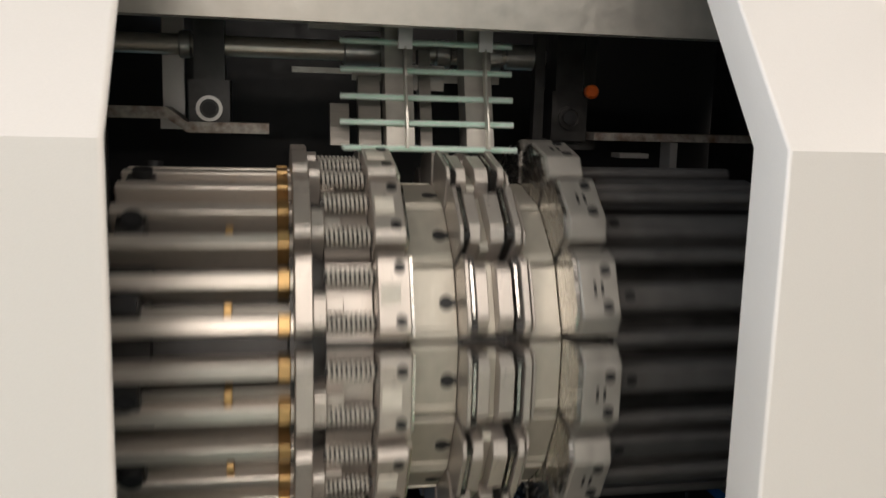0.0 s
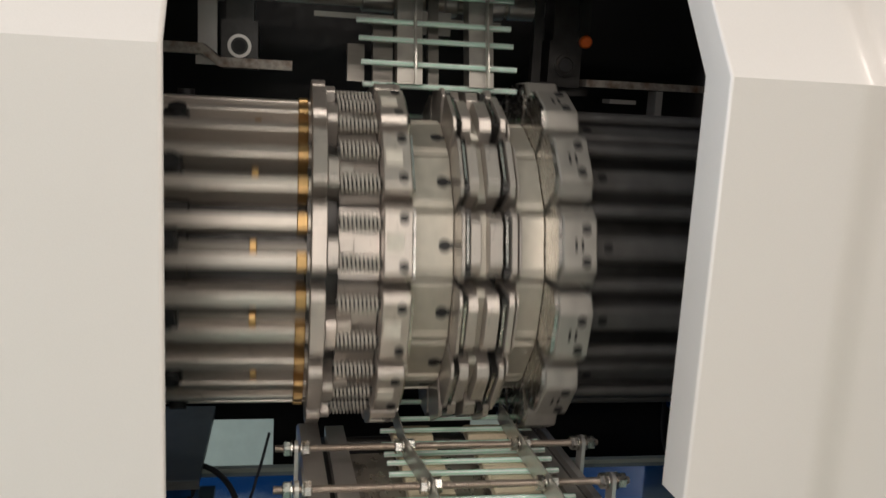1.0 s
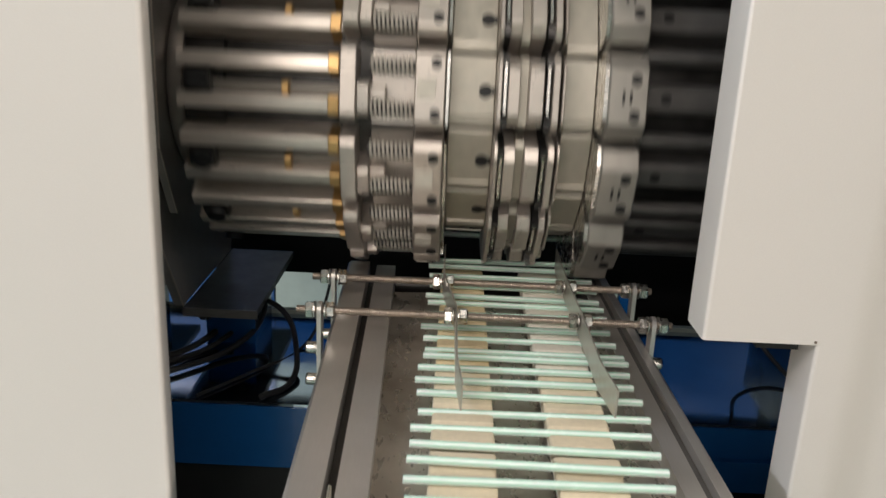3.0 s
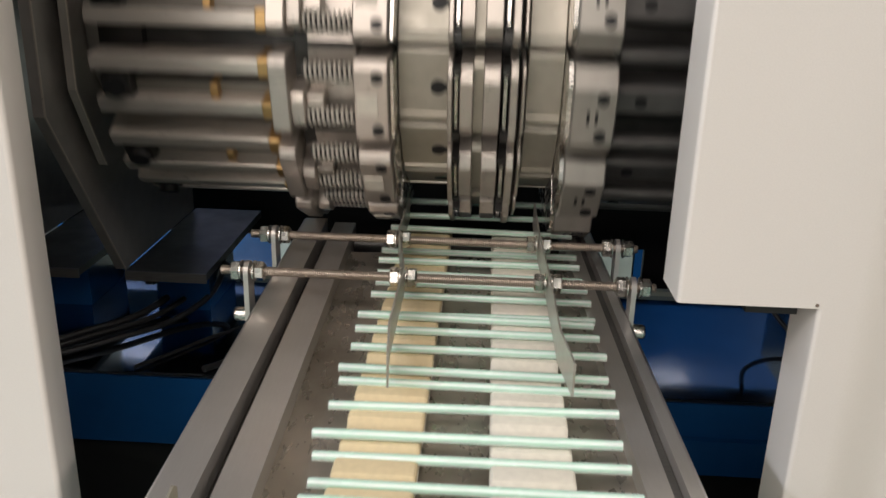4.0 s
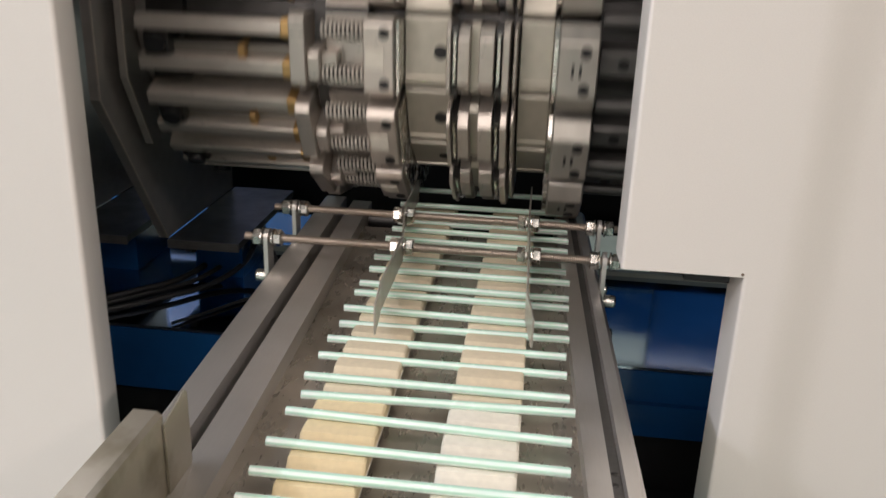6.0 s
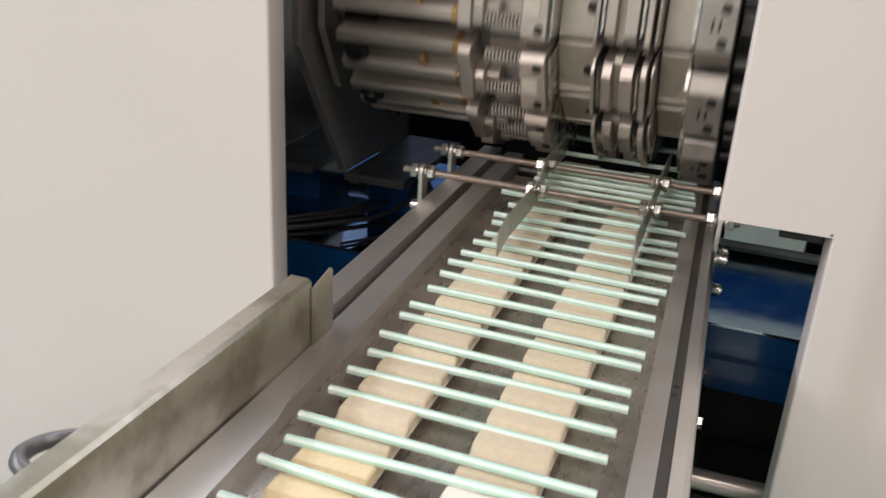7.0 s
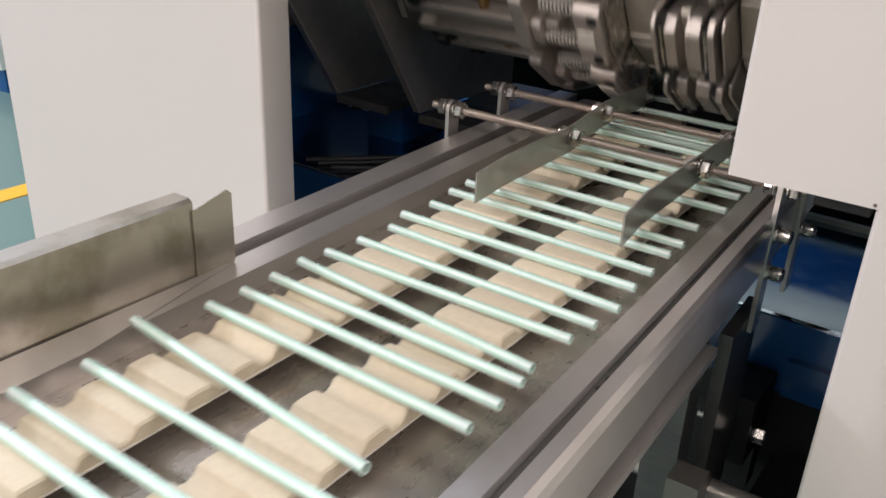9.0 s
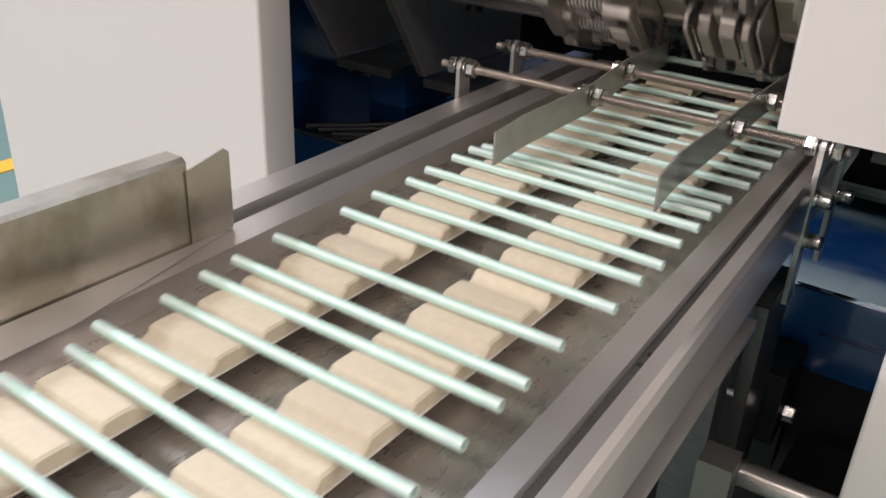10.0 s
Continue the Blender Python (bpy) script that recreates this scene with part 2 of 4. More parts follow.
# ---- the hall ----
def hall():
    def s(name, bm, mat, label, cat):
        return tagged(part(name, bm, mat), label, cat, kind="structure")
    s("floor", block(-9, 9, -9, 9, -0.1, 0), M_FLOOR, "glossy green epoxy factory floor", "floor")
    s("floor_marking", block(-2.62, -2.52, -9, 8.9, 0.0, 0.004), M_LINE, "yellow safety line painted on green floor", "floor line")
    s("wall_north", block(-9, 9, 9, 9.2, 0, 5), M_WALL, "pale grey painted factory wall", "wall")
    s("wall_south", block(-9, 9, -9.2, -9, 0, 5), M_WALL, "pale grey painted factory wall", "wall")
    s("wall_west", block(-9.2, -9, -9, 9, 0, 5), M_WALL, "pale grey painted factory wall", "wall")
    s("wall_east", block(9, 9.2, -9, 9, 0, 5), M_WALL, "pale grey painted factory wall", "wall")
    s("ceiling", block(-9, 9, -9, 9, 5, 5.2), M_CEIL, "pale grey sheet ceiling of the factory hall", "ceiling")


def rear_cabinet():
    t = thing("rear_cabinet", "pale green sheet cabinet with a blue band standing behind the machine", "cabinet", at=pose(-0.05, 1.75, 0))
    part("cabinet_body", block(-0.49, 0.50, -0.25, 0.25, 0.10, 1.90, 0.01), M_PALE, t)
    part("plinth", block(-0.48, 0.49, -0.22, 0.22, 0.0, 0.10), M_BLUE, t, "blue steel plinth")
    part("blue_band", block(-0.49, 0.50, -0.262, -0.2505, 1.22, 1.355, 0.003), M_BLUE, t, "blue enamelled band across the front")
    for x0, x1 in ((-1.55, -0.545), (0.455, 1.5)):
        t = thing("rear_cabinet", "blue enamelled sheet cabinet standing behind the machine", "cabinet", "blue rear cabinets", at=pose((x0 + x1) / 2, 1.75, 0))
        w = (x1 - x0) / 2
        part("cabinet_body", block(-w, w, -0.25, 0.25, 0.06, 1.90, 0.012), M_BLUE, t)
        part("plinth", block(-w + 0.02, w - 0.02, -0.22, 0.22, 0.0, 0.06), M_BLACK, t, "black recessed plinth")


def far_machine():
    t = thing("far_machine", "blue and white machine cabinet standing across the aisle", "machine", at=pose(-4.4, 1.9, 0))
    part("cabinet", block(-0.6, 0.6, -0.5, 0.5, 0.12, 1.25, 0.02), M_PALE, t, "pale cabinet body")
    part("plinth", block(-0.58, 0.58, -0.48, 0.48, 0.0, 0.12), M_BLUE, t, "blue steel plinth")
    part("hood", block(-0.62, 0.62, -0.52, 0.52, 1.25, 1.75, 0.03), M_BLUE, t, "blue enamelled hood")


# ---- the machine's enclosure ----
FRONT, KINK, SLANT = -0.171, 1.384, 0.76


def covers():
    up, back = 0.36, 0.36 * SLANT
    # right cover: front panel with the step cut out for the conveyor
    t = thing("machine_cover", "cream powder-coated sheet cover stepped round the conveyor", "machine cover", "machine covers")
    fx, cx, ex = 0.175, 0.27, 1.05
    d, c = 0.044, 0.003

    def strip(bm, pts, out, w, back_x, d):
        """Rounded fold and the flange behind it, along points (x, y, z) of the panel's edge; out is the side the fold bulges to."""
        prev = None
        for x, y, z in pts:
            ring = []
            for k in range(5):
                a = radians(90 * k / 4)
                ring.append(bm.verts.new((x + out * w * math.sin(a), y + w * (1 - math.cos(a)), z)))
            ring.append(bm.verts.new((x + back_x, y + d, z)))
            ring.append(bm.verts.new((x + back_x - out * 0.003, y + d, z)))
            ring.append(bm.verts.new((x + out * (w - 0.003), y + w, z)))
            if prev:
                for a, b in zip(zip(prev, prev[1:]), zip(ring, ring[1:])):
                    bm.faces.new((a[0], a[1], b[1], b[0]))
            prev = ring

    # the panel steps back a little along a soft upright fold
    folds = [(cx, 0.0), (0.292, 0.0), (0.300, 0.0010), (0.312, 0.0060), (0.328, 0.0150), (0.340, 0.0200), (0.348, 0.0210), (ex, 0.021)]
    bm = bmesh.new()
    prism(bm, [(x, FRONT + yb) for x, yb in folds] + [(x, FRONT + yb + 0.003) for x, yb in reversed(folds)], 0.08, KINK, 2)
    part("front_panel", bm, M_COVER, t, smooth=True)
    part("stepped_panel", block(fx, cx, FRONT, FRONT + 0.003, 0.998, KINK), M_COVER, t)
    bm = bmesh.new()
    prev = None
    for x, yb in [(fx, 0.0)] + folds:
        ring = [bm.verts.new(p) for p in ((x, FRONT + yb, KINK), (x, FRONT + yb + back, KINK + up), (x, FRONT + yb + back + 0.003, KINK + up - 0.002), (x, FRONT + yb + 0.003, KINK - 0.002))]
        if prev:
            for a in range(4):
                b = (a + 1) % 4
                bm.faces.new((prev[a], ring[a], ring[b], prev[b]))
        else:
            bm.faces.new(ring[::-1])
        prev = ring
    bm.faces.new(prev)
    part("slanted_panel", bm, M_COVER, t, smooth=True)
    bm = bmesh.new()
    strip(bm, [(fx, FRONT, 0.998), (fx, FRONT, KINK), (fx, FRONT + back, KINK + up)], -1, 0.003, -0.004, d)
    part("return_edge", bm, M_COVER, t, smooth=True)
    bm = bmesh.new()
    strip(bm, [(cx, FRONT, 0.998), (cx, FRONT, 0.08)], -1, 0.003, -0.004, d)
    part("return_edge", bm, M_COVER, t, smooth=True)
    bm = block(fx - c, cx - 0.004, FRONT + 0.006, FRONT + d, 0.998, 1.001)
    part("lower_flange", bm, M_COVER, t)
    bm = bmesh.new()
    lathe(bm, ((0.0013, 0), (0.0011, 0.0006), (0.0001, 0.0008)), 10, Matrix.Translation((cx - 0.004, FRONT, 1.0005)) @ Matrix.Rotation(radians(90), 4, "X"))
    part("screw", bm, M_RUST, t)
    part("limit_switch", block(0.226, 0.262, FRONT + 0.022, FRONT + 0.06, 0.984, 0.9978, 0.002), M_BLACK, t, "small black switch box")
    part("side_panel", block(ex - 0.004, ex, FRONT + 0.004, 0.75, 0.08, KINK), M_COVER, t)
    # left cover
    t = thing("machine_cover", "cream powder-coated sheet cover with a folded bright edge", "machine cover", "machine covers")
    lx, wx = -0.287, -0.752
    bm = bmesh.new()
    prism(bm, [(wx, 0.08), (lx, 0.08), (lx, KINK), (wx, KINK)], FRONT, FRONT + 0.003, 1)
    part("front_panel", bm, M_COVER, t)
    bm = bmesh.new()
    vs = [bm.verts.new(p) for p in ((wx, FRONT, KINK), (lx, FRONT, KINK), (lx, FRONT + back, KINK + up), (wx, FRONT + back, KINK + up))]
    vs2 = [bm.verts.new(v.co + Vector((0, 0.003, -0.002))) for v in vs]
    bm.faces.new(vs)
    bm.faces.new(vs2[::-1])
    for i in range(4):
        j = (i + 1) % 4
        bm.faces.new((vs[i], vs[j], vs2[j], vs2[i]))
    part("slanted_panel", bm, M_COVER, t)
    bm = bmesh.new()
    strip(bm, [(lx, FRONT, 0.08), (lx, FRONT, KINK), (lx, FRONT + back, KINK + up)], 1, 0.004, -0.008, 0.052)
    part("return_edge", bm, M_COVER, t, smooth=True)
    part("side_panel", block(wx, wx + 0.004, FRONT + 0.004, 0.75, 0.08, KINK), M_COVER, t)


def enclosure():
    def s(name, bm, mat, label, cat):
        return tagged(part(name, bm, mat), label, cat, kind="structure")
    # unseen sheets, added to keep the inside of the machine dark
    s("wall_back", block(-0.738, 1.046, 0.75, 0.765, 1.085, 1.80), M_BLACK, "black sheet added to keep the back of the machine dark", "machine wall")
    s("wall_back", block(-0.738, 1.046, 0.75, 0.765, 0.715, 0.913), M_BLACK, "black sheet added to darken the view under the drum", "machine wall")
    s("wall_back", block(0.33, 1.046, 0.752, 0.764, 0.45, 0.7145), M_BLACK, "black sheet added low at the back to fill in the dark", "machine wall")
    s("wall_back", block(-0.21, 0.18, 0.752, 0.764, 0.45, 0.7145), M_BLACK, "black sheet added low at the back to fill in the dark", "machine wall")
    s("wall_top", block(-0.738, 1.046, 0.11, 0.75, 1.76, 1.775), M_BLACK, "unseen sheet added over the machine to block light", "machine wall")
    s("wall_side", block(0.60, 0.612, -0.09, 0.74, 0.85, 1.70), M_BLACK, "inner sheet added beside the drum to block light", "machine wall")
    s("wall_side", block(-0.66, -0.648, -0.12, 0.74, 0.93, 1.70), M_SIDE, "inner sheet added beside the drum to block light", "machine wall")


def frame_beams():
    """Blue welded frame under the drum, with pale panels behind."""
    t = thing("machine_chassis", "blue enamelled welded steel frame under the drum", "machine frame")
    part("cross_beam", block(-0.735, 1.04, 0.122, 0.20, 0.672, 0.757, 0.004), M_BLUE, t)
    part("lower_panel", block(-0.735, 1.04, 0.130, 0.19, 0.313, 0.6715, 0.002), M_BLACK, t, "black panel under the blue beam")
    part("face_plate", block(-0.205, -0.05, 0.114, 0.1215, 0.676, 0.70, 0.003), M_BLUE, t)
    part("face_plate", block(0.192, 0.60, 0.112, 0.1215, 0.674, 0.717, 0.003), M_BLUE, t)
    part("tray", block(-0.735, 1.04, 0.124, 0.42, 0.7575, 0.7615, 0.001, 1), M_TRAY, t, "polished tray that mirrors the machine")
    part("tray_lip", block(-0.735, 1.04, 0.4205, 0.432, 0.745, 0.768, 0.001, 1), M_PALE, t, "pale folded lip")
    part("upright", block(-0.735, -0.62, 0.30, 0.42, 0.0, 0.757, 0.004), M_BLUE, t)
    part("upright", block(0.62, 0.72, 0.30, 0.42, 0.0, 0.757, 0.004), M_BLUE, t)
    part("side_sheet", block(-0.70, -0.694, 0.125, 0.74, 0.762, 1.08, 0.001, 1), M_BLUE, t)
    part("side_sheet", block(0.56, 0.566, 0.125, 0.74, 0.762, 1.00, 0.001, 1), M_BLUE, t)
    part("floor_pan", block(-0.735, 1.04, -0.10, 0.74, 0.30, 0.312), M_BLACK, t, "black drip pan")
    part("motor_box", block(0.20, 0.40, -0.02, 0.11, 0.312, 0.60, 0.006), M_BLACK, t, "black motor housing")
    for dx, dy, r in ((0.0, 0.0, 0.004), (-0.026, 0.012, 0.0035), (-0.05, 0.01, 0.0045)):
        curve_part("cable", [(-0.47 + dx, 0.13, 0.7675), (-0.40 + dx, 0.19 + dy, 0.768), (-0.335 + dx, 0.27 + dy, 0.772), (-0.31 + dx, 0.33 + dy, 0.795), (-0.32 + dx, 0.38 + dy, 0.83)], r, M_CABLE, t, "black cable")
    curve_part("cable", [(-0.34, 0.34, 0.825), (-0.275, 0.30, 0.815), (-0.245, 0.24, 0.785), (-0.242, 0.17, 0.766), (-0.27, 0.13, 0.7665)], 0.004, M_CABLE, t, "looped black cable")
    curve_part("cable", [(-0.21, 0.34, 0.86), (-0.225, 0.335, 0.80), (-0.24, 0.30, 0.768), (-0.30, 0.20, 0.7645), (-0.35, 0.13, 0.7645)], 0.0022, M_CABLE, t, "thin black cable")
    curve_part("cable", [(0.46, 0.15, 0.766), (0.43, 0.26, 0.775), (0.40, 0.33, 0.82), (0.42, 0.4, 0.9)], 0.003, M_CABLE, t, "black cable")


def side_plate(x):
    t = thing("side_plate", "dark steel side plate with a welded foot beside the drum", "machine plate", "drum side plates")
    bm = bmesh.new()
    prism(bm, [(0.10, 1.75), (0.10, 1.053), (0.244, 0.838), (0.50, 0.838), (0.50, 1.75)], x - 0.006, x + 0.006, 0)
    bevel(bm, 0.0015, 1)
    part("plate", bm, M_SIDE, t)
    # narrow bright strip along the plate's front edge
    bm = bmesh.new()
    prism(bm, [(0.0994, 1.75), (0.0994, 1.053), (0.2434, 0.838), (0.2458, 0.838), (0.1016, 1.0535), (0.1016, 1.75)], x + 0.0052, x + 0.0066, 0)
    part("worn_edge", bm, M_BAR, t, "bright steel edge")
    part("foot", block(x + 0.006, x + 0.106, 0.244, 0.51, 0.826, 0.836, 0.001, 1), M_DARK, t)
    part("foot_edge", block(x + 0.006, x + 0.107, 0.2405, 0.2437, 0.8245, 0.8365, 0.0008, 1), M_GREY, t, "grey rolled foot edge")
    for yy in (0.262, 0.275, 0.49):
        bm = bmesh.new()
        hexagon(bm, 0.016, 0.010, Matrix.Translation((x + 0.03 + (yy == 0.275) * 0.045, yy, 0.814)))
        part("bolt", bm, M_BLACK, t)
    bm = bmesh.new()
    box(bm, x + 0.02, x + 0.09, 0.30, 0.41, 0.7618, 0.8255)
    part("seat", bm, M_BLUE, t)
    return t


def drum_bearing():
    t = thing("drum_bearing", "round dark bearing housing on the drum shaft", "bearing")
    bm = bmesh.new()
    lathe(bm, ((0.06, 0), (0.115, 0.001), (0.118, 0.006), (0.118, 0.020), (0.11, 0.024), (0.09, 0.026), (0.085, 0.030), (0.06, 0.032)), 48, along_x(-0.380, 0.28, 1.14))
    part("cam_disc", bm, M_SIDE, t, smooth=True)
    for k in range(8):
        a = radians(45 * k + 20)
        bm = bmesh.new()
        hexagon(bm, 0.014, 0.008, along_x(-0.357, 0.28 + 0.10 * math.cos(a), 1.14 + 0.10 * math.sin(a)))
        part("bolt", bm, M_BLACK, t)
    bm = bmesh.new()
    prism(bm, [(0.135, 1.5), (0.135, 1.075), (0.185, 0.985), (0.40, 0.985), (0.40, 1.5)], -0.390, -0.381, 0)
    bevel(bm, 0.0012, 1)
    part("cam_plate", bm, M_SIDE, t, "grey plate with a bright edge")
    bm = bmesh.new()
    prism(bm, [(0.1344, 1.5), (0.1344, 1.075), (0.1844, 0.985), (0.1866, 0.985), (0.1366, 1.0755), (0.1366, 1.5)], -0.3818, -0.3804, 0)
    part("worn_edge", bm, M_BAR, t, "bright steel edge")
    bm = bmesh.new()
    cyl(bm, 0.045, 0.045, 0.985, 24, along_x(-0.40, 0.28, 1.14))
    part("shaft", bm, M_DARK, t, smooth=True)
    part("bearing_arm", block(0.42, 0.46, 0.22, 0.34, 0.90, 1.22, 0.004), M_DARK, t)
    part("arm_rib", block(0.46, 0.60, 0.24, 0.32, 0.95, 1.20, 0.004), M_DARK, t)


# ---- the drum: fourteen alike stations on a turning core ----
DRUM_Y, DRUM_Z, STATIONS = 0.28, 1.14, 14
STEP = 360 / STATIONS


def tang(bm, x0, x1, r0, r1, w0, w1, off=0.0, chamfer=0.0):
    """A block on the drum: x0..x1 along the axis, r0..r1 out from it, width w0 at its foot and w1 at its top, at the angle off."""
    c = chamfer
    if w1 > 0.04:  # broad pieces fill their station
        w0, w1 = 1.19 * w0, 1.19 * w1
    pts = [(-r0, -w0 / 2), (-r0, w0 / 2), (-r1 + c, w1 / 2), (-r1, w1 / 2 - c), (-r1, -w1 / 2 + c), (-r1 + c, -w1 / 2)] if c else [(-r0, -w0 / 2), (-r0, w0 / 2), (-r1, w1 / 2), (-r1, -w1 / 2)]
    n0 = len(bm.verts)
    prism(bm, pts, x0, x1, 0)
    bm.verts.ensure_lookup_table()
    bmesh.ops.transform(bm, matrix=Matrix.Rotation(radians(-off), 4, "X"), verts=bm.verts[n0:])


def radial(x, r, tz=0.0):
    """A frame whose z runs outward from the drum's axis at its front."""
    return Matrix.Translation((x, -r, tz)) @ Matrix.Rotation(radians(90), 4, "X")


def spring_mesh(name, length, r, wire, turns):
    bm = bmesh.new()
    seg, per = 5, 12
    n = turns * per
    prev = None
    for i in range(n + 1):
        a = 2 * math.pi * i / per
        c = Vector((length * i / n, r * math.cos(a), r * math.sin(a)))
        rad = Vector((0, math.cos(a), math.sin(a)))
        ring = [bm.verts.new(c + rad * wire * math.cos(2 * math.pi * k / seg) + Vector((1, 0, 0)) * wire * math.sin(2 * math.pi * k / seg)) for k in range(seg)]
        if prev:
            for k in range(seg):
                j = (k + 1) % seg
                bm.faces.new((prev[k], prev[j], ring[j], ring[k]))
        prev = ring
    return mesh_of(name, bm, M_COIL, True)


def build_drum():
    drum = thing("transfer_drum", "turning transfer drum with machined aluminium stations and springs", "drum", at=pose(0, DRUM_Y, DRUM_Z))
    bm = bmesh.new()
    lathe(bm, ((0.05, -0.345), (0.165, -0.343), (0.165, -0.30), (0.158, -0.298), (0.158, -0.17), (0.182, -0.168), (0.182, -0.15), (0.176, -0.1335), (0.176, -0.09),
               (0.150, -0.088), (0.150, 0.15), (0.168, 0.155), (0.168, 0.395), (0.05, 0.40)), 64, along_x(0, 0, 0))
    part("core", bm, M_DARK, drum, "dark oiled steel core", smooth=True)

    def mesh(name, mat, build, w=0.0, smooth=False):
        bm = bmesh.new()
        build(bm)
        bevel(bm, w, 1)
        return mesh_of(name, bm, mat, smooth)

    deck = mesh("segment", M_PLATE, lambda bm: tang(bm, -0.0495, -0.0005, 0.14, 0.1765, 0.056, 0.0640, 0, 0.002), 0.0008)
    deck_r = mesh("side_deck", M_PLATE, lambda bm: tang(bm, 0.074, 0.108, 0.14, 0.178, 0.056, 0.0640, 0, 0.002), 0.0008)
    hole = mesh("screw_recess", M_BLACK, lambda bm: (cyl(bm, 0.0075, 0.0075, 0.004, 16, radial(-0.011, 0.1733)), box(bm, -0.009, -0.001, -0.1769, -0.1735, -0.004, 0.004)))
    rib = [mesh("deck_rib", M_PLATE, lambda bm: tang(bm, x0, x1, 0.165, 0.1815, 0.009, 0.007, -9.6, 0.001)) for x0, x1 in ((-0.048, -0.002), (0.075, 0.107))]

    def ring_a(bm):
        tang(bm, -0.164, -0.147, 0.17, 0.222, 0.060, 0.066, 1, 0.006)
        tang(bm, -0.147, -0.134, 0.17, 0.216, 0.034, 0.036, -3.5, 0.005)
    flange_a = mesh("outer_flange", M_ALU, ring_a, 0.001)

    def ring_b(bm):
        tang(bm, -0.086, -0.054, 0.150, 0.222, 0.054, 0.070, 0, 0.007)
    flange_b = mesh("clamp_block", M_ALU, ring_b, 0.0012)
    pad_b = mesh("white_pad", M_BASE, lambda bm: tang(bm, -0.083, -0.064, 0.20, 0.2235, 0.022, 0.020))
    lip_b = mesh("edge_strip", M_BRIGHT, lambda bm: tang(bm, -0.053, -0.050, 0.15, 0.213, 0.054, 0.062))

    sock_b = [mesh("screw_socket", M_BLACK, lambda bm: cyl(bm, 0.0058, 0.0058, 0.004, 14, radial(-0.064, 0.2192, tz))) for tz in (-0.0265, 0.0265)]

    def disc_c(bm):
        tang(bm, 0.000, 0.0047, 0.140, 0.221, 0.052, 0.068, 0, 0.010)
        tang(bm, 0.0112, 0.0235, 0.140, 0.217, 0.050, 0.058, 0, 0.011)
    flange_c = mesh("gripper_disc", M_ALU, disc_c, 0.0008)

    def disc_c2(bm):
        tang(bm, 0.0330, 0.0485, 0.140, 0.217, 0.050, 0.058, 0, 0.011)
        tang(bm, 0.0572, 0.0645, 0.140, 0.221, 0.052, 0.068, 0, 0.010)
        tang(bm, 0.0680, 0.0715, 0.140, 0.212, 0.052, 0.062, 0, 0.008)
    flange_c2 = mesh("gripper_disc", M_ALU, disc_c2, 0.0008)

    jaw = [mesh("gripper_jaw", M_BRIGHT, lambda bm: tang(bm, x, x + 0.003, 0.165, 0.2165, 0.046, 0.042, 1)) for x in (0.0066, 0.0516)]

    pivots = [mesh("jaw_pivot", M_DARK, lambda bm: tang(bm, x - 0.0036, x + 0.0036, 0.17, 0.2178, 0.012, 0.010, off)) for x in (0.0078, 0.0536) for off in (-8.4, 8.4)]
    mid_c = mesh("disc_spacer", M_PLATE, lambda bm: tang(bm, 0.0238, 0.0327, 0.140, 0.200, 0.05, 0.062, 0, 0.004))

    def ring_e(bm):
        tang(bm, 0.113, 0.153, 0.150, 0.234, 0.056, 0.074, 0, 0.016)
    flange_e = mesh("end_block", M_END, ring_e, 0.0015)
    fin_e = mesh("end_fin", M_BRIGHT, lambda bm: tang(bm, 0.1085, 0.1125, 0.150, 0.231, 0.056, 0.068, 1, 0.014))

    sock_e = [mesh("screw_socket", M_BLACK, lambda bm: cyl(bm, 0.0058, 0.0058, 0.004, 14, radial(0.140, 0.2312, tz))) for tz in (-0.0185, 0.0185)]
    slot_e = [mesh("slot", M_BLACK, lambda bm: box(bm, x - 0.0014, x + 0.0014, -0.2345, -0.2315, -0.006, 0.006)) for x in (0.128, 0.1355)]

    long_spring = spring_mesh("spring", 0.046, 0.0084, 0.0014, 10)
    core_rod = mesh("spring_rod", M_DARK, lambda bm: cyl(bm, 0.0052, 0.0052, 0.050, 10, along_x(-0.136, -0.203, 0)), 0, True)

    def block_s(bm):
        tang(bm, -0.134, -0.117, 0.18, 0.206, 0.015, 0.013)
    spring_bed = mesh("spring_bed", M_ALU, lambda bm: tang(bm, -0.133, -0.0875, 0.17, 0.186, 0.060, 0.064))
    spring_block = mesh("spring_block", M_ALU, block_s, 0.001)

    flat_bar = mesh("slide_bar", M_BAR, lambda bm: tang(bm, -0.342, -0.164, 0.150, 0.197, 0.017, 0.016, 0, 0.0015), 0.0006)
    # darker than the slide bars: the shade of the gap is in their colour
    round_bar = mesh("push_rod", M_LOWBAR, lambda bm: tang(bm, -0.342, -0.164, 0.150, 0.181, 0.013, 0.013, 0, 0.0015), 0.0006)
    brass_block = mesh("brass_collar", M_BRASS, lambda bm: tang(bm, -0.1795, -0.1675, 0.165, 0.200, 0.022, 0.020, 0, 0.002), 0.001)
    brass_ring = mesh("brass_bushing", M_BRASS, lambda bm: tang(bm, -0.230, -0.2225, 0.17, 0.1925, 0.018, 0.016, 0, 0.003), 0.0006)
    roller = mesh("cam_roller", M_BLACK, lambda bm: cyl(bm, 0.0105, 0.0105, 0.010, 18, radial(-0.318, 0.194)), 0, True)
    yoke = mesh("roller_yoke", M_DARK, lambda bm: tang(bm, -0.334, -0.306, 0.15, 0.1965, 0.030, 0.026, 0, 0.004), 0.001)
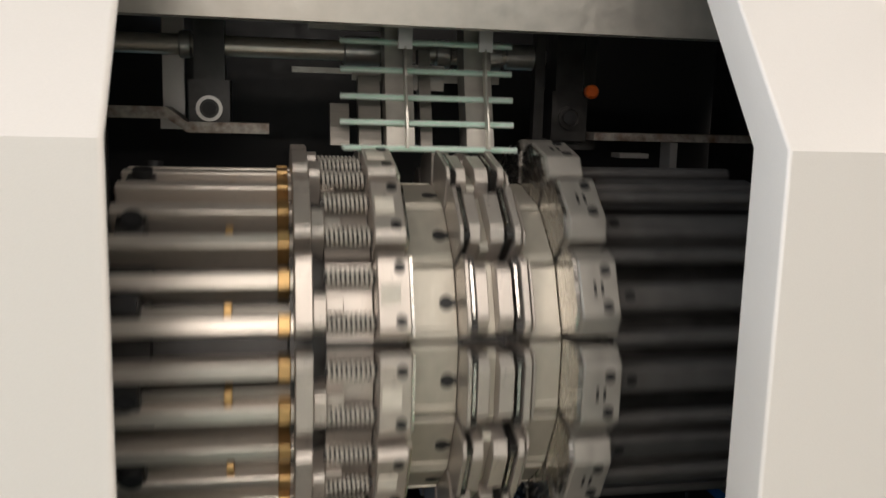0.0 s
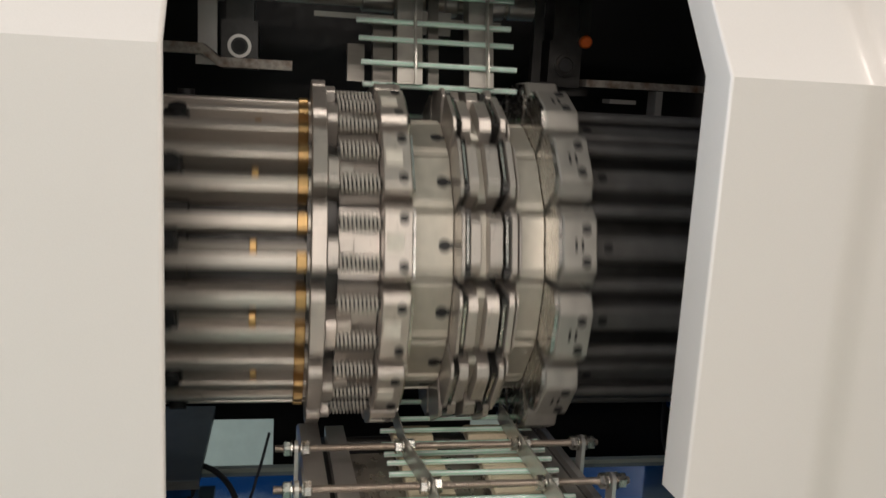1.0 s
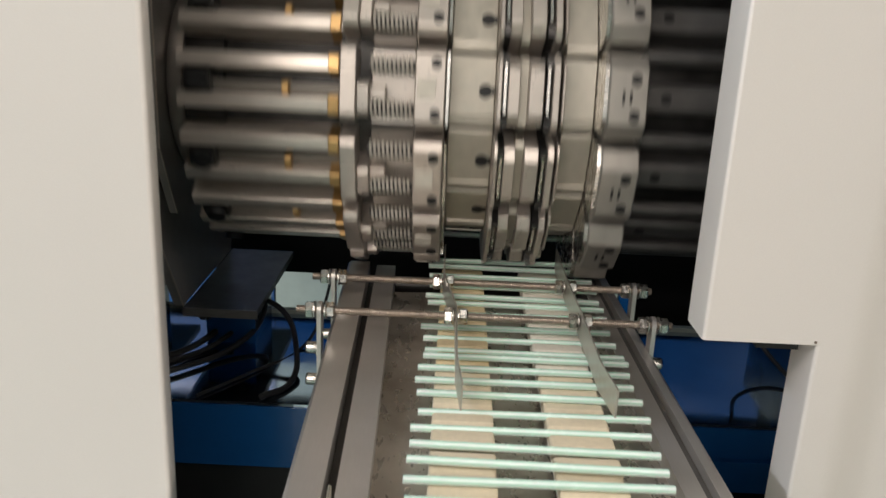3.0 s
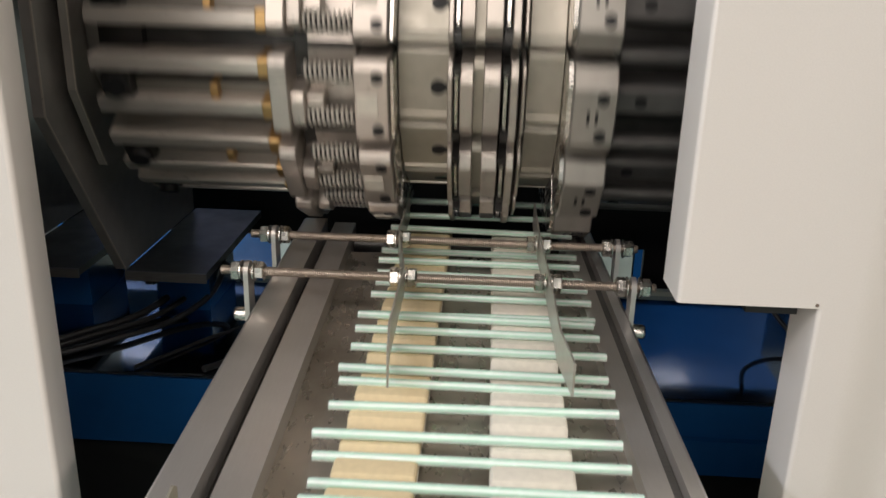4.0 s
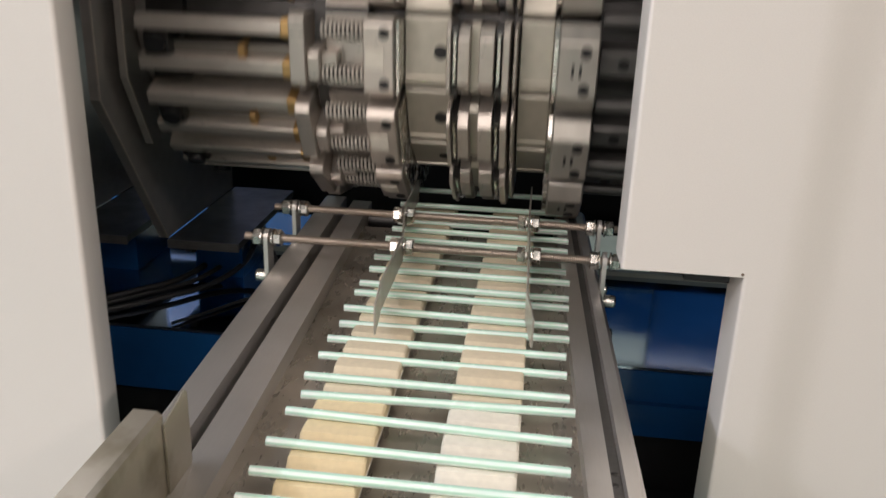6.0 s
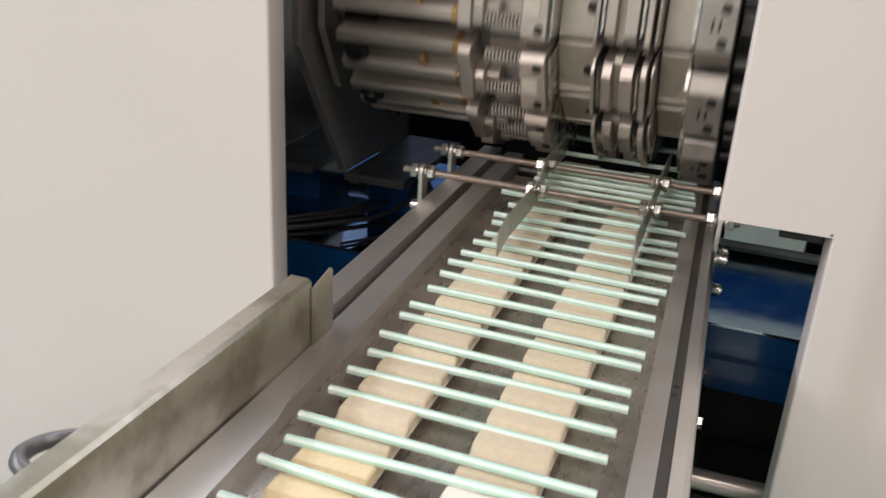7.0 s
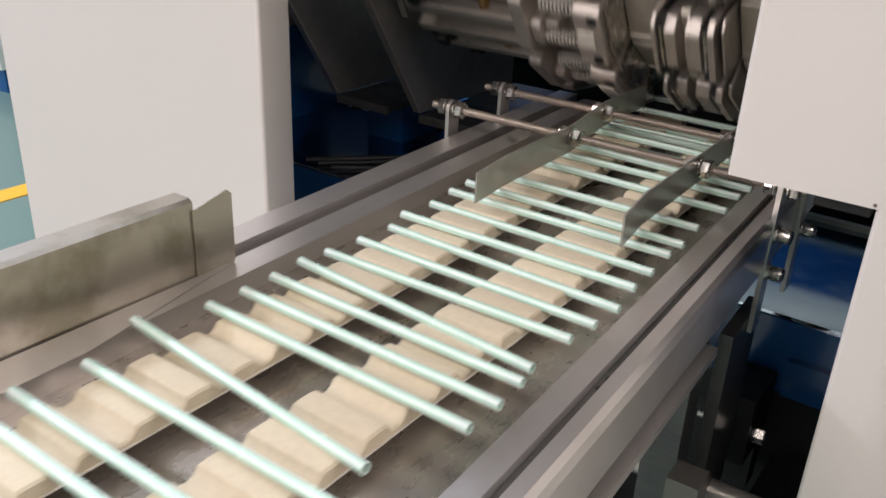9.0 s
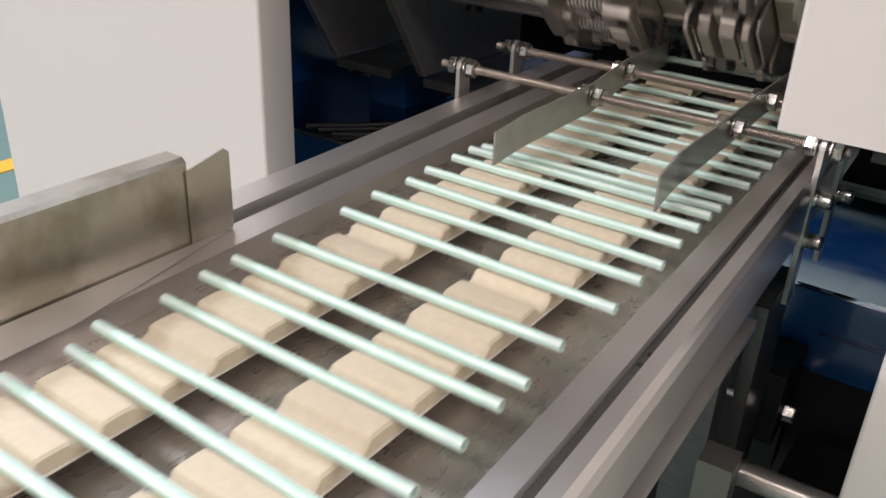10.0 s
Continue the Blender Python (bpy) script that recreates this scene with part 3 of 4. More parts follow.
    right_bar = mesh("drive_bar", M_GREY, lambda bm: tang(bm, 0.156, 0.385, 0.15, 0.196, 0.034, 0.030, 0, 0.004), 0.001)
    right_rod = mesh("drive_rod", M_GREY, lambda bm: cyl(bm, 0.008, 0.008, 0.22, 14, along_x(0.156, -0.196, 0)), 0, True)
    right_screw = mesh("screw_socket", M_BLACK, lambda bm: cyl(bm, 0.006, 0.006, 0.004, 12, radial(0.180, 0.1935)))

    for k in range(STATIONS):
        seg = part("segment", deck, None, drum)
        seg.matrix_basis = pose(0, 0, 0, -STEP * k)
        for nm, me in (("side_deck", deck_r), ("deck_rib", rib[0]), ("deck_rib", rib[1]), ("screw_recess", hole), ("outer_flange", flange_a), ("clamp_block", flange_b), ("white_pad", pad_b),
                       ("edge_strip", lip_b), ("screw_socket", sock_b[0]), ("screw_socket", sock_b[1]), ("gripper_disc", flange_c), ("gripper_disc", flange_c2), ("gripper_jaw", jaw[0]), ("gripper_jaw", jaw[1]), *(("jaw_pivot", p) for p in pivots), ("disc_spacer", mid_c),
                       ("end_block", flange_e), ("end_fin", fin_e), ("screw_socket", sock_e[0]), ("screw_socket", sock_e[1]), ("slot", slot_e[0]), ("slot", slot_e[1]), 
                       ("cam_roller", roller), ("roller_yoke", yoke), ("drive_bar", right_bar), ("screw_socket", right_screw), ("spring_bed", spring_bed)):
            part(nm, me, None, seg)
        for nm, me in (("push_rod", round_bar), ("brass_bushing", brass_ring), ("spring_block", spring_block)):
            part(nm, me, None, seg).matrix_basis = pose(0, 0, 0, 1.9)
        part("drive_rod", right_rod, None, seg).matrix_basis = pose(0, 0, 0, -STEP / 2)
        for off in (-STEP / 4, STEP / 4):
            for nm, me in (("slide_bar", flat_bar), ("brass_collar", brass_block), ("spring_rod", core_rod)):
                part(nm, me, None, seg).matrix_basis = pose(0, 0, 0, off)
            part("spring", long_spring, None, seg).matrix_basis = pose(0, 0, 0, off) @ pose(-0.134, -0.203, 0)
    return drum


# ---- the feed above the drum ----
def feed():
    t = thing("top_beam", "brushed aluminium beam across the machine's opening", "machine beam")
    part("bar", block(-0.60, 0.60, 0.15, 0.175, 1.489, 1.53, 0.002), M_END, t)
    part("cover_plate", block(-0.60, 0.60, 0.1765, 0.40, 1.512, 1.528, 0.001, 1), M_DARK, t, "dark screwed plate")
    for x, y in ((-0.20, 0.22), (-0.09, 0.27), (-0.085, 0.22), (-0.06, 0.32), (0.02, 0.27), (0.09, 0.30), (0.14, 0.25), (0.22, 0.30), (0.30, 0.26)):
        bm = bmesh.new()
        lathe(bm, ((0.0035, 0), (0.0035, 0.002), (0.0001, 0.003)), 10, Matrix.Translation((x, y, 1.512)) @ Matrix.Rotation(math.pi, 4, "X"))
        part("screw", bm, M_BRIGHT, t)
    bm = block(0.085, 0.155, 0.150, 0.20, 1.532, 1.575, 0.002)
    part("clamp", bm, M_STEEL, t)
    bm = block(0.158, 0.20, 0.150, 0.20, 1.532, 1.57, 0.006)
    part("clamp", bm, M_ALU, t)

    t = thing("feed_shaft", "polished steel cross shaft with a dark bracket", "shaft")
    bm = bmesh.new()
    cyl(bm, 0.0125, 0.0125, 0.615, 24, along_x(-0.45, 0.39, 1.478))
    part("shaft", bm, M_BAR, t, smooth=True)
    for x, w, r in ((-0.294, 0.015, 0.0165), (-0.096, 0.046, 0.0185), (0.02, 0.02, 0.0185), (0.085, 0.022, 0.0185), (0.112, 0.054, 0.0165)):
        bm = bmesh.new()
        lathe(bm, ((r - 0.002, 0), (r, 0.002), (r, w - 0.002), (r - 0.002, w)), 28, along_x(x, 0.39, 1.478))
        part("collar", bm, M_STEEL, t, smooth=True)
    part("stop_bar", block(-0.14, -0.05, 0.372, 0.38, 1.502, 1.512, 0.001, 1), M_END, t)
    part("stop_bar", block(-0.16, -0.06, 0.378, 0.384, 1.449, 1.456, 0.001, 1), M_END, t)

    def bearing(x, mat_ring):
        b = thing("bearing_bracket", "dark green cast bracket with a round bearing, hung from the shaft", "bracket", "bearing brackets")
        part("arm", block(x - 0.018, x + 0.018, 0.368, 0.412, 1.435, 1.512, 0.003), M_DARK, b)
        part("block", block(x - 0.024, x + 0.024, 0.362, 0.416, 1.372, 1.436, 0.003), M_DARK, b)
        bm = bmesh.new()
        lathe(bm, ((0.0115, 0.001), (0.0115, 0.006), (0.0155, 0.006), (0.0155, 0.001)), 28, Matrix.Translation((x, 0.363, 1.402)) @ Matrix.Rotation(radians(90), 4, "X"), True)
        part("bearing_ring", bm, mat_ring, b, "bright ring", smooth=True)
        bm = bmesh.new()
        cyl(bm, 0.0085, 0.0085, 0.003, 20, Matrix.Translation((x, 0.363, 1.402)) @ Matrix.Rotation(radians(90), 4, "X"))
        part("bore", bm, M_BLACK, b)
    bearing(-0.258, M_STEEL)
    bearing(0.196, M_DARK)

    bm = bmesh.new()
    lathe(bm, ((0.006, 0), (0.009, 0.002), (0.009, 0.010), (0.006, 0.014)), 16, Matrix.Translation((0.222, 0.361, 1.436)) @ Matrix.Rotation(radians(90), 4, "X"))
    k = thing("orange_knob", "small orange plastic knob on the dark bracket", "knob")
    part("cap", bm, M_ORANGE, k, smooth=True)
    part("stem", block(0.214, 0.230, 0.3615, 0.385, 1.428, 1.512, 0.002), M_DARK, k)

    r = thing("feed_rail", "rust-flecked flat steel rail under the feed bracket", "rail", "feed rails")
    part("bar", block(-0.46, -0.305, 0.345, 0.40, 1.389, 1.403, 0.001, 1), M_RUST, r)
    part("bar", block(-0.283, -0.188, 0.345, 0.40, 1.3735, 1.386, 0.001, 1), M_RUST, r)
    bm = bmesh.new()
    prism(bm, [(-0.305, 1.403), (-0.305, 1.389), (-0.283, 1.3735), (-0.283, 1.386)], 0.346, 0.40, 1)
    part("joggle", bm, M_RUST, r)
    part("hanger", block(-0.318, -0.292, 0.42, 0.43, 1.386, 1.512, 0.001, 1), M_STEEL, r)
    part("hanger_foot", block(-0.318, -0.292, 0.39, 0.42, 1.376, 1.388), M_STEEL, r)
    r = thing("feed_rail", "dark rusty flat steel rail behind the drum", "rail", "feed rails")
    part("bar", block(0.225, 0.60, 0.345, 0.40, 1.374, 1.384, 0.001, 1), M_RUST, r)
    part("post", block(0.150, 0.163, 0.37, 0.385, 1.360, 1.512, 0.001, 1), M_DARK, r)
    part("sensor", block(0.26, 0.30, 0.34, 0.37, 1.352, 1.358, 0.001, 1), M_STEEL, r)
    part("sensor", block(0.33, 0.34, 0.34, 0.37, 1.338, 1.3725, 0.001, 1), M_STEEL, r)
    part("foot", block(0.150, 0.24, 0.38, 0.40, 1.360, 1.374), M_DARK, r)

    c = thing("straw_chute", "pair of curved steel guides that drop straws onto the drum", "chute")
    curve = [(0.257, 1.364), (0.262, 1.385), (0.272, 1.412), (0.284, 1.445), (0.291, 1.478), (0.293, 1.511)]
    for x in (-0.035, 0.059):
        bm = bmesh.new()
        pts = [(y - 0.020, z) for y, z in curve] + [(y - 0.0065, z) for y, z in reversed(curve)]
        prism(bm, pts, x - 0.0012, x + 0.0012, 0)
        part("front_guide", bm, M_GUIDE, c)
        bm = bmesh.new()
        pts = [(y + 0.0065, z) for y, z in curve] + [(y + 0.045, z) for y, z in reversed(curve)]
        prism(bm, pts, x - 0.0205, x + 0.0120, 0)
        part("back_guide", bm, M_END, c)
        part("hanger", block(x - 0.008, x + 0.008, 0.271, 0.2765, 1.475, 1.5115), M_STEEL, c)
    for x, w, n in ((-0.072, 0.013, 4), (-0.005, 0.007, 5), (-0.107, 0.011, 3)):
        bm = bmesh.new()
        prism(bm, [(y + 0.030, z) for y, z in curve[:n]] + [(y + 0.05, z) for y, z in reversed(curve[:n])], x - w, x + w, 0)
        part("side_guide", bm, M_LOWBAR, c)
    part("tie_bar", block(-0.09, 0.09, 0.325, 0.334, 1.44, 1.452), M_LOWBAR, c)
    part("tie_bar", block(-0.02, 0.02, 0.32, 0.325, 1.43, 1.46), M_LOWBAR, c)
    part("hopper_wall", block(-0.085, -0.080, 0.27, 0.39, 1.529, 1.70), M_STEEL, c)
    part("hopper_wall", block(0.152, 0.157, 0.27, 0.39, 1.529, 1.70), M_STEEL, c)


# ---- the conveyor ----
BED_Z, RAIL_Z, Y_END, Y_DRUM = 0.8985, 0.915, -3.05, 0.215
PITCH, CLEAT_TOP, BELT_TOP, CLEAT_0 = 0.0325, 0.9165, 0.9085, -0.6885
STRAW_R, STRAW_LEN, STRAW_X = 0.0035, 0.203, 0.036
BELT_X = ((-0.051, 0.003), (0.048, 0.102))


def conveyor():
    t = thing("conveyor_bed", "brushed stainless conveyor trough with folded rails", "conveyor")
    y0, y1 = Y_END, 0.24
    t.matrix_basis = pose(0, 0, 0, 0, 0, 2.0)
    part("bed", block(-0.1045, 0.1355, y0, 0.185, 0.8930, 0.8962), M_BED, t, "brownish steel sheet blotched with stains and painted reflections")

    def rail(pts, name, mat=M_STEEL):
        bm = bmesh.new()
        prism(bm, pts, y0, y1, 1)
        bevel(bm, 0.0012, 2)
        part(name, bm, mat, t)
    rail([(-0.128, 0.880), (-0.1035, 0.880), (-0.1035, 0.9125), (-0.128, 0.9125)], "inner_rail")
    # both grooves take a darker metal for the shade between the rails
    rail([(-0.128, 0.875), (-0.128, 0.897), (-0.137, 0.897), (-0.137, 0.875)], "groove", M_DARK)
    rail([(-0.137, 0.845), (-0.137, 0.917), (-0.162, 0.917), (-0.165, 0.914), (-0.165, 0.845)], "outer_rail")
    rail([(0.135, 0.880), (0.135, 0.911), (0.1515, 0.911), (0.1515, 0.880)], "inner_rail")
    rail([(0.1515, 0.875), (0.1515, 0.9045), (0.160, 0.9045), (0.160, 0.875)], "groove", M_GREY)
    rail([(0.160, 0.865), (0.160, 0.914), (0.169, 0.9135), (0.1725, 0.910), (0.174, 0.903), (0.174, 0.865)], "outer_rail")
    part("side_skirt", block(0.142, 0.150, y0, 0.20, 0.815, 0.8745, 0.001, 1), M_STEEL, t)
    part("side_lip", block(0.1505, 0.176, y0, -0.14, 0.838, 0.8455, 0.001, 1), M_STEEL, t)
    part("side_skirt", block(-0.160, -0.150, y0, 0.20, 0.80, 0.8445, 0.001, 1), M_STEEL, t)
    part("under_tray", block(-0.149, 0.1415, y0, 0.20, 0.815, 0.820), M_STEEL, t)
    # roller at the drum's end
    bm = bmesh.new()
    cyl(bm, 0.0105, 0.0105, 0.235, 20, along_x(-0.102, Y_DRUM, 0.8955))
    part("end_roller", bm, M_DARK, t, smooth=True)
    for y in (-0.10, -1.5, -2.9):
        for x in (0.140, -0.140):
            leg = part("leg", block(x - 0.016, x + 0.016, y - 0.018, y + 0.018, 0.004, 0.8145, 0.002), M_GREY, t, "dull grey square leg")
            part("foot", block(x - 0.024, x + 0.024, y - 0.026, y + 0.026, 0.0, 0.012, 0.002), M_BLACK, leg)
    bm = bmesh.new()
    cyl(bm, 0.013, 0.013, 0.62, 20, along_x(-0.20, -0.02, 0.617))
    part("cross_pipe", bm, M_BAR, t, "polished round cross pipe", smooth=True)
    part("pipe_plate", block(0.158, 0.170, -0.06, 0.03, 0.60, 0.8145, 0.001, 1), M_GREY, t)
    part("stay", block(0.158, 0.186, -0.150, -0.120, 0.40, 0.715, 0.002, 1), M_LOWBAR, t, "dull steel stay plate")
    # dent and bolt marks on the rails
    for x, y in ((0.156, -0.322), (0.155, -0.335)):
        bm = bmesh.new()
        lathe(bm, ((0.0026, 0), (0.0022, 0.0006), (0.0001, 0.0008)), 10, Matrix.Translation((x, y, 0.9045)))
        part("rivet", bm, M_DARK, t)
    return t


def plate_bolt():
    t = thing("bolt", "bright hexagon bolt on the black motor housing", "bolt")
    bm = bmesh.new()
    hexagon(bm, 0.016, 0.012, along_x(0.186, 0.06, 0.651) @ Matrix.Rotation(0.3, 4, "Z"))
    part("head", bm, M_BRIGHT, t)
    bm = bmesh.new()
    cyl(bm, 0.005, 0.005, 0.06, 14, along_x(0.126, 0.06, 0.651))
    part("shank", bm, M_BRIGHT, t, smooth=True)
    part("lug", block(0.150, 0.185, 0.04, 0.1135, 0.62, 0.70, 0.002), M_BLACK, t, "black lug")
    part("lug_arm", block(0.150, 0.185, 0.085, 0.1135, 0.56, 0.63, 0.002), M_BLACK, t)


def rod_mesh(length, r):
    bm = bmesh.new()
    prof, p = [(r * 0.86, 0.0)], 0.0019
    for i in range(int(length / p)):
        prof += [(r * 0.84, i * p + 0.0002), (r, i * p + p * 0.45), (r, i * p + p * 0.6)]
    prof.append((r * 0.8, length))
    lathe(bm, prof, 12, along_x(0, 0, 0))
    return mesh_of("threaded_rod", bm, M_THREAD, True)


def guides():
    nut_bm = bmesh.new()
    hexagon(nut_bm, 0.0155, 0.0085, along_x(0, 0, 0) @ Matrix.Rotation(0.25, 4, "Z"))
    nut = mesh_of("nut", nut_bm, M_BRIGHT)
    wash_bm = bmesh.new()
    lathe(wash_bm, ((0.0045, 0), (0.0095, 0.0002), (0.0095, 0.0014), (0.0045, 0.0016)), 24, along_x(0, 0, 0))
    washer = mesh_of("washer", wash_bm, M_BRIGHT)
    rod = rod_mesh(0.393, 0.0044)
    for y, z, xs in ((0.0, 0.940, (-0.032, 0.098)), (0.104, 0.940, (-0.047, 0.095))):
        t = thing("threaded_rod", "stainless threaded rod with hexagon nuts over the conveyor", "threaded rod", "guide rods")
        r = part("threaded_rod", rod, None, t)
        r.matrix_basis = pose(-0.199, y, z)
        spots = [-0.1895, -0.1675, 0.1585, 0.1805]
        for x in xs:
            spots += [x - 0.0125, x + 0.0035]
        for i, x in enumerate(spots):
            n = part("nut", nut, None, t)
            n.matrix_basis = pose(x, y, z, 37 * i)
            w = part("washer", washer, None, n)
            w.matrix_basis = pose(0.0087 if i % 2 == 0 else -0.0018, 0, 0)
        for s, x in ((-1, -0.1745), (1, 0.1735)):
            b = thing("rod_bracket", "stainless strap bracket bolted to the conveyor side", "bracket", "rod brackets")
            bm = bmesh.new()
            w, top = 0.0095, z
            pts = [(y - w, 0.800), (y + w, 0.800), (y + w, top)] + [(y + w * math.cos(radians(a)), top + w * math.sin(radians(a))) for a in range(20, 161, 20)] + [(y - w, top)]
            prism(bm, pts, x - 0.0022, x + 0.0022, 0)
            part("strap", bm, M_STEEL, b)
            for dz in (0.858, 0.895) if y == 0.0 else (0.866,):
                bm = bmesh.new()
                xo = x + s * 0.0022
                m = along_x(xo, y + 0.004, dz) if s > 0 else Matrix.Translation((xo, y + 0.004, dz)) @ Matrix.Rotation(radians(-90), 4, "Y")
                lathe(bm, ((0.0085, 0), (0.0085, 0.0016), (0.0062, 0.0018), (0.0066, 0.003), (0.0066, 0.012), (0.0055, 0.0135), (0.0034, 0.0135), (0.0034, 0.010), (0.0001, 0.010)), 20, m)
                part("socket_bolt", bm, M_BRIGHT, b, "bright socket-head bolt", smooth=True)
            part("spacer", block(min(x, x - s * 0.0095), max(x, x - s * 0.0095), y - 0.008, y + 0.008, 0.838, 0.862), M_STEEL, b) if s < 0 else None
    # the two sheet guides
    for sx, pts, xs in ((-1, (-0.047, -0.032, -0.026), None), (1, (0.095, 0.098, 0.106), None)):
        t = thing("guide_plate", "thin stainless guide plate hanging from the threaded rods", "guide plate", "guide plates")
        far, near, tip = pts
        path = [(far, 0.215), (far, 0.104), (near, 0.0), (near + (tip - near) * 0.2, -0.125), (tip, -0.177)]
        bm = bmesh.new()
        lo, hi = 0.9246, 0.9520
        rows = []
        for i, (x, y) in enumerate(path):
            top = hi if i < 4 else hi - 0.001
            rows.append([bm.verts.new((x - 0.0008, y, lo)), bm.verts.new((x + 0.0008, y, lo)), bm.verts.new((x + 0.0008, y, top)), bm.verts.new((x - 0.0008, y, top))])
        for a, b in zip(rows, rows[1:]):
            for i in range(4):
                j = (i + 1) % 4
                bm.faces.new((a[i], a[j], b[j], b[i]))
        bm.faces.new(rows[0][::-1])
        bm.faces.new(rows[-1])
        part("sheet", bm, M_GUIDE, t)


def fence():
    t = thing("side_fence", "smeared stainless side fence with a folded top", "side fence")
    x = -0.112
    bm = bmesh.new()
    pts = [(x, 0.9126), (x, 0.968), (x - 0.003, 0.9705), (x - 0.018, 0.9705), (x - 0.020, 0.968), (x - 0.020, 0.958), (x - 0.0185, 0.958), (x - 0.0185, 0.9685), (x - 0.0035, 0.9685), (x - 0.0018, 0.967), (x - 0.0018, 0.9126)]
    prism(bm, pts, Y_END, -0.395, 1)
    part("folded_sheet", bm, M_FENCE, t)
    bm = bmesh.new()
    prism(bm, [(-0.397, 0.9128), (-0.364, 0.9128), (-0.3625, 0.916), (-0.3625, 0.966), (-0.3665, 0.9695), (-0.397, 0.9625)], x + 0.0004, x + 0.0018, 0)
    part("end_tab", bm, M_FENCE, t, "thin rounded end tab")
    bm = bmesh.new()
    prism(bm, [(x + 0.0019, -0.366), (x + 0.003, -0.366), (x + 0.030, -0.50), (x + 0.034, -0.60), (x + 0.034, Y_END), (x + 0.0019, Y_END)], 0.9127, 0.9137, 2)
    part("foot_flange", bm, M_STEEL, t)
    for y in (-0.70,):
        bm = bmesh.new()
        lathe(bm, ((0.003, 0), (0.0026, 0.001), (0.0001, 0.0014)), 10, Matrix.Translation((x + 0.024, y, 0.9137)))
        part("rivet", bm, M_DARK, t)
    curve_part("lift_handle", [(x - 0.019, -0.655, 0.958), (x - 0.034, -0.652, 0.960), (x - 0.043, -0.635, 0.957), (x - 0.036, -0.615, 0.953), (x - 0.019, -0.610, 0.955)], 0.005, M_GREY, t, "dark grey bent handle")


def cleat_mesh(name, x0, x1, mat):
    """One foam cleat: a broad rounded hump that falls into a shallow trough."""
    bm = bmesh.new()
    prof = []
    n = 20
    for i in range(n + 1):
        y = -PITCH / 2 + PITCH * i / n
        prof.append((y, cleat_height(y)))
    cols = []
    for x, dz in ((x0, -0.0016), (x0 + 0.0014, -0.0003), (x0 + 0.004, 0), (x1 - 0.004, 0), (x1 - 0.0014, -0.0003), (x1, -0.0016)):
        cols.append([bm.verts.new((x, y, max(h + dz - BELT_TOP, 0.0004))) for y, h in prof])
    for a, b in zip(cols, cols[1:]):
        for i in range(n):
            bm.faces.new((a[i], a[i + 1], b[i + 1], b[i]))
    for col, flip in ((cols[0], 1), (cols[-1], -1)):
        base = [bm.verts.new((v.co.x, v.co.y, -0.0015)) for v in (col[0], col[-1])]
        bm.faces.new([base[0], *col, base[1]][::flip])
    return mesh_of(name, bm, mat, True)


def cleat_height(y):
    """Height of the foam over one pitch, with the trough at the ends."""
    a = abs((y + PITCH / 2) % PITCH - PITCH / 2)
    if a < 0.0086:
        return CLEAT_TOP - 0.0006 * (a / 0.0086) ** 4
    k = min(1.0, (a - 0.0086) / (PITCH / 2 - 0.0086))
    return CLEAT_TOP - 0.0006 - 0.0054 * math.sqrt(1 - (1 - k) ** 2) ** 1.3


def belts():
    made = []
    for (x0, x1), mat, label in zip(BELT_X, (M_BELT, M_BELT_PALE), ("cream foam conveyor belt with rounded cleats, running", "pale foam conveyor belt with rounded cleats, running")):
        t = thing("conveyor_belt", label, "conveyor belt", "foam belts")
        bm = bmesh.new()
        r, zc = 0.0115, 0.8955
        path = [(Y_END + 0.02, zc + r)] + [(Y_DRUM + r * math.sin(radians(a)), zc + r * math.cos(radians(a))) for a in range(0, 181, 20)] + [(Y_END + 0.02, zc - r)]
        prism(bm, path + [(y, z + (0.001 if z < zc else -0.001)) for y, z in ((Y_END + 0.02, zc - r), (Y_DRUM, zc - r), (Y_DRUM, zc + r), (Y_END + 0.02, zc + r))], x0, x1, 0)
        part("backing", bm, M_BASE, t, "white belt backing")
        me = cleat_mesh("cleat", x0 + 0.0006, x1 - 0.0006, M_BELT_PALE)
        worn = cleat_mesh("cleat", x0 + 0.0006, x1 - 0.0006, M_BELT if mat is M_BELT else M_BELT_WHITE)
        for k in range(108):
            c = part("cleat", worn if 43 <= k <= 59 else me, None, t)
            made.append((c, CLEAT_0 + PITCH * k))
    return made


def straw_mesh():
    bm = bmesh.new()
    h = STRAW_LEN / 2
    lathe(bm, ((STRAW_R * 0.86, -h + 0.010), (STRAW_R * 0.86, -h), (STRAW_R, -h), (STRAW_R, h), (STRAW_R * 0.86, h), (STRAW_R * 0.86, h - 0.010)), 14, along_x(0, 0, 0))
    return mesh_of("straw", bm, M_STRAW, True)


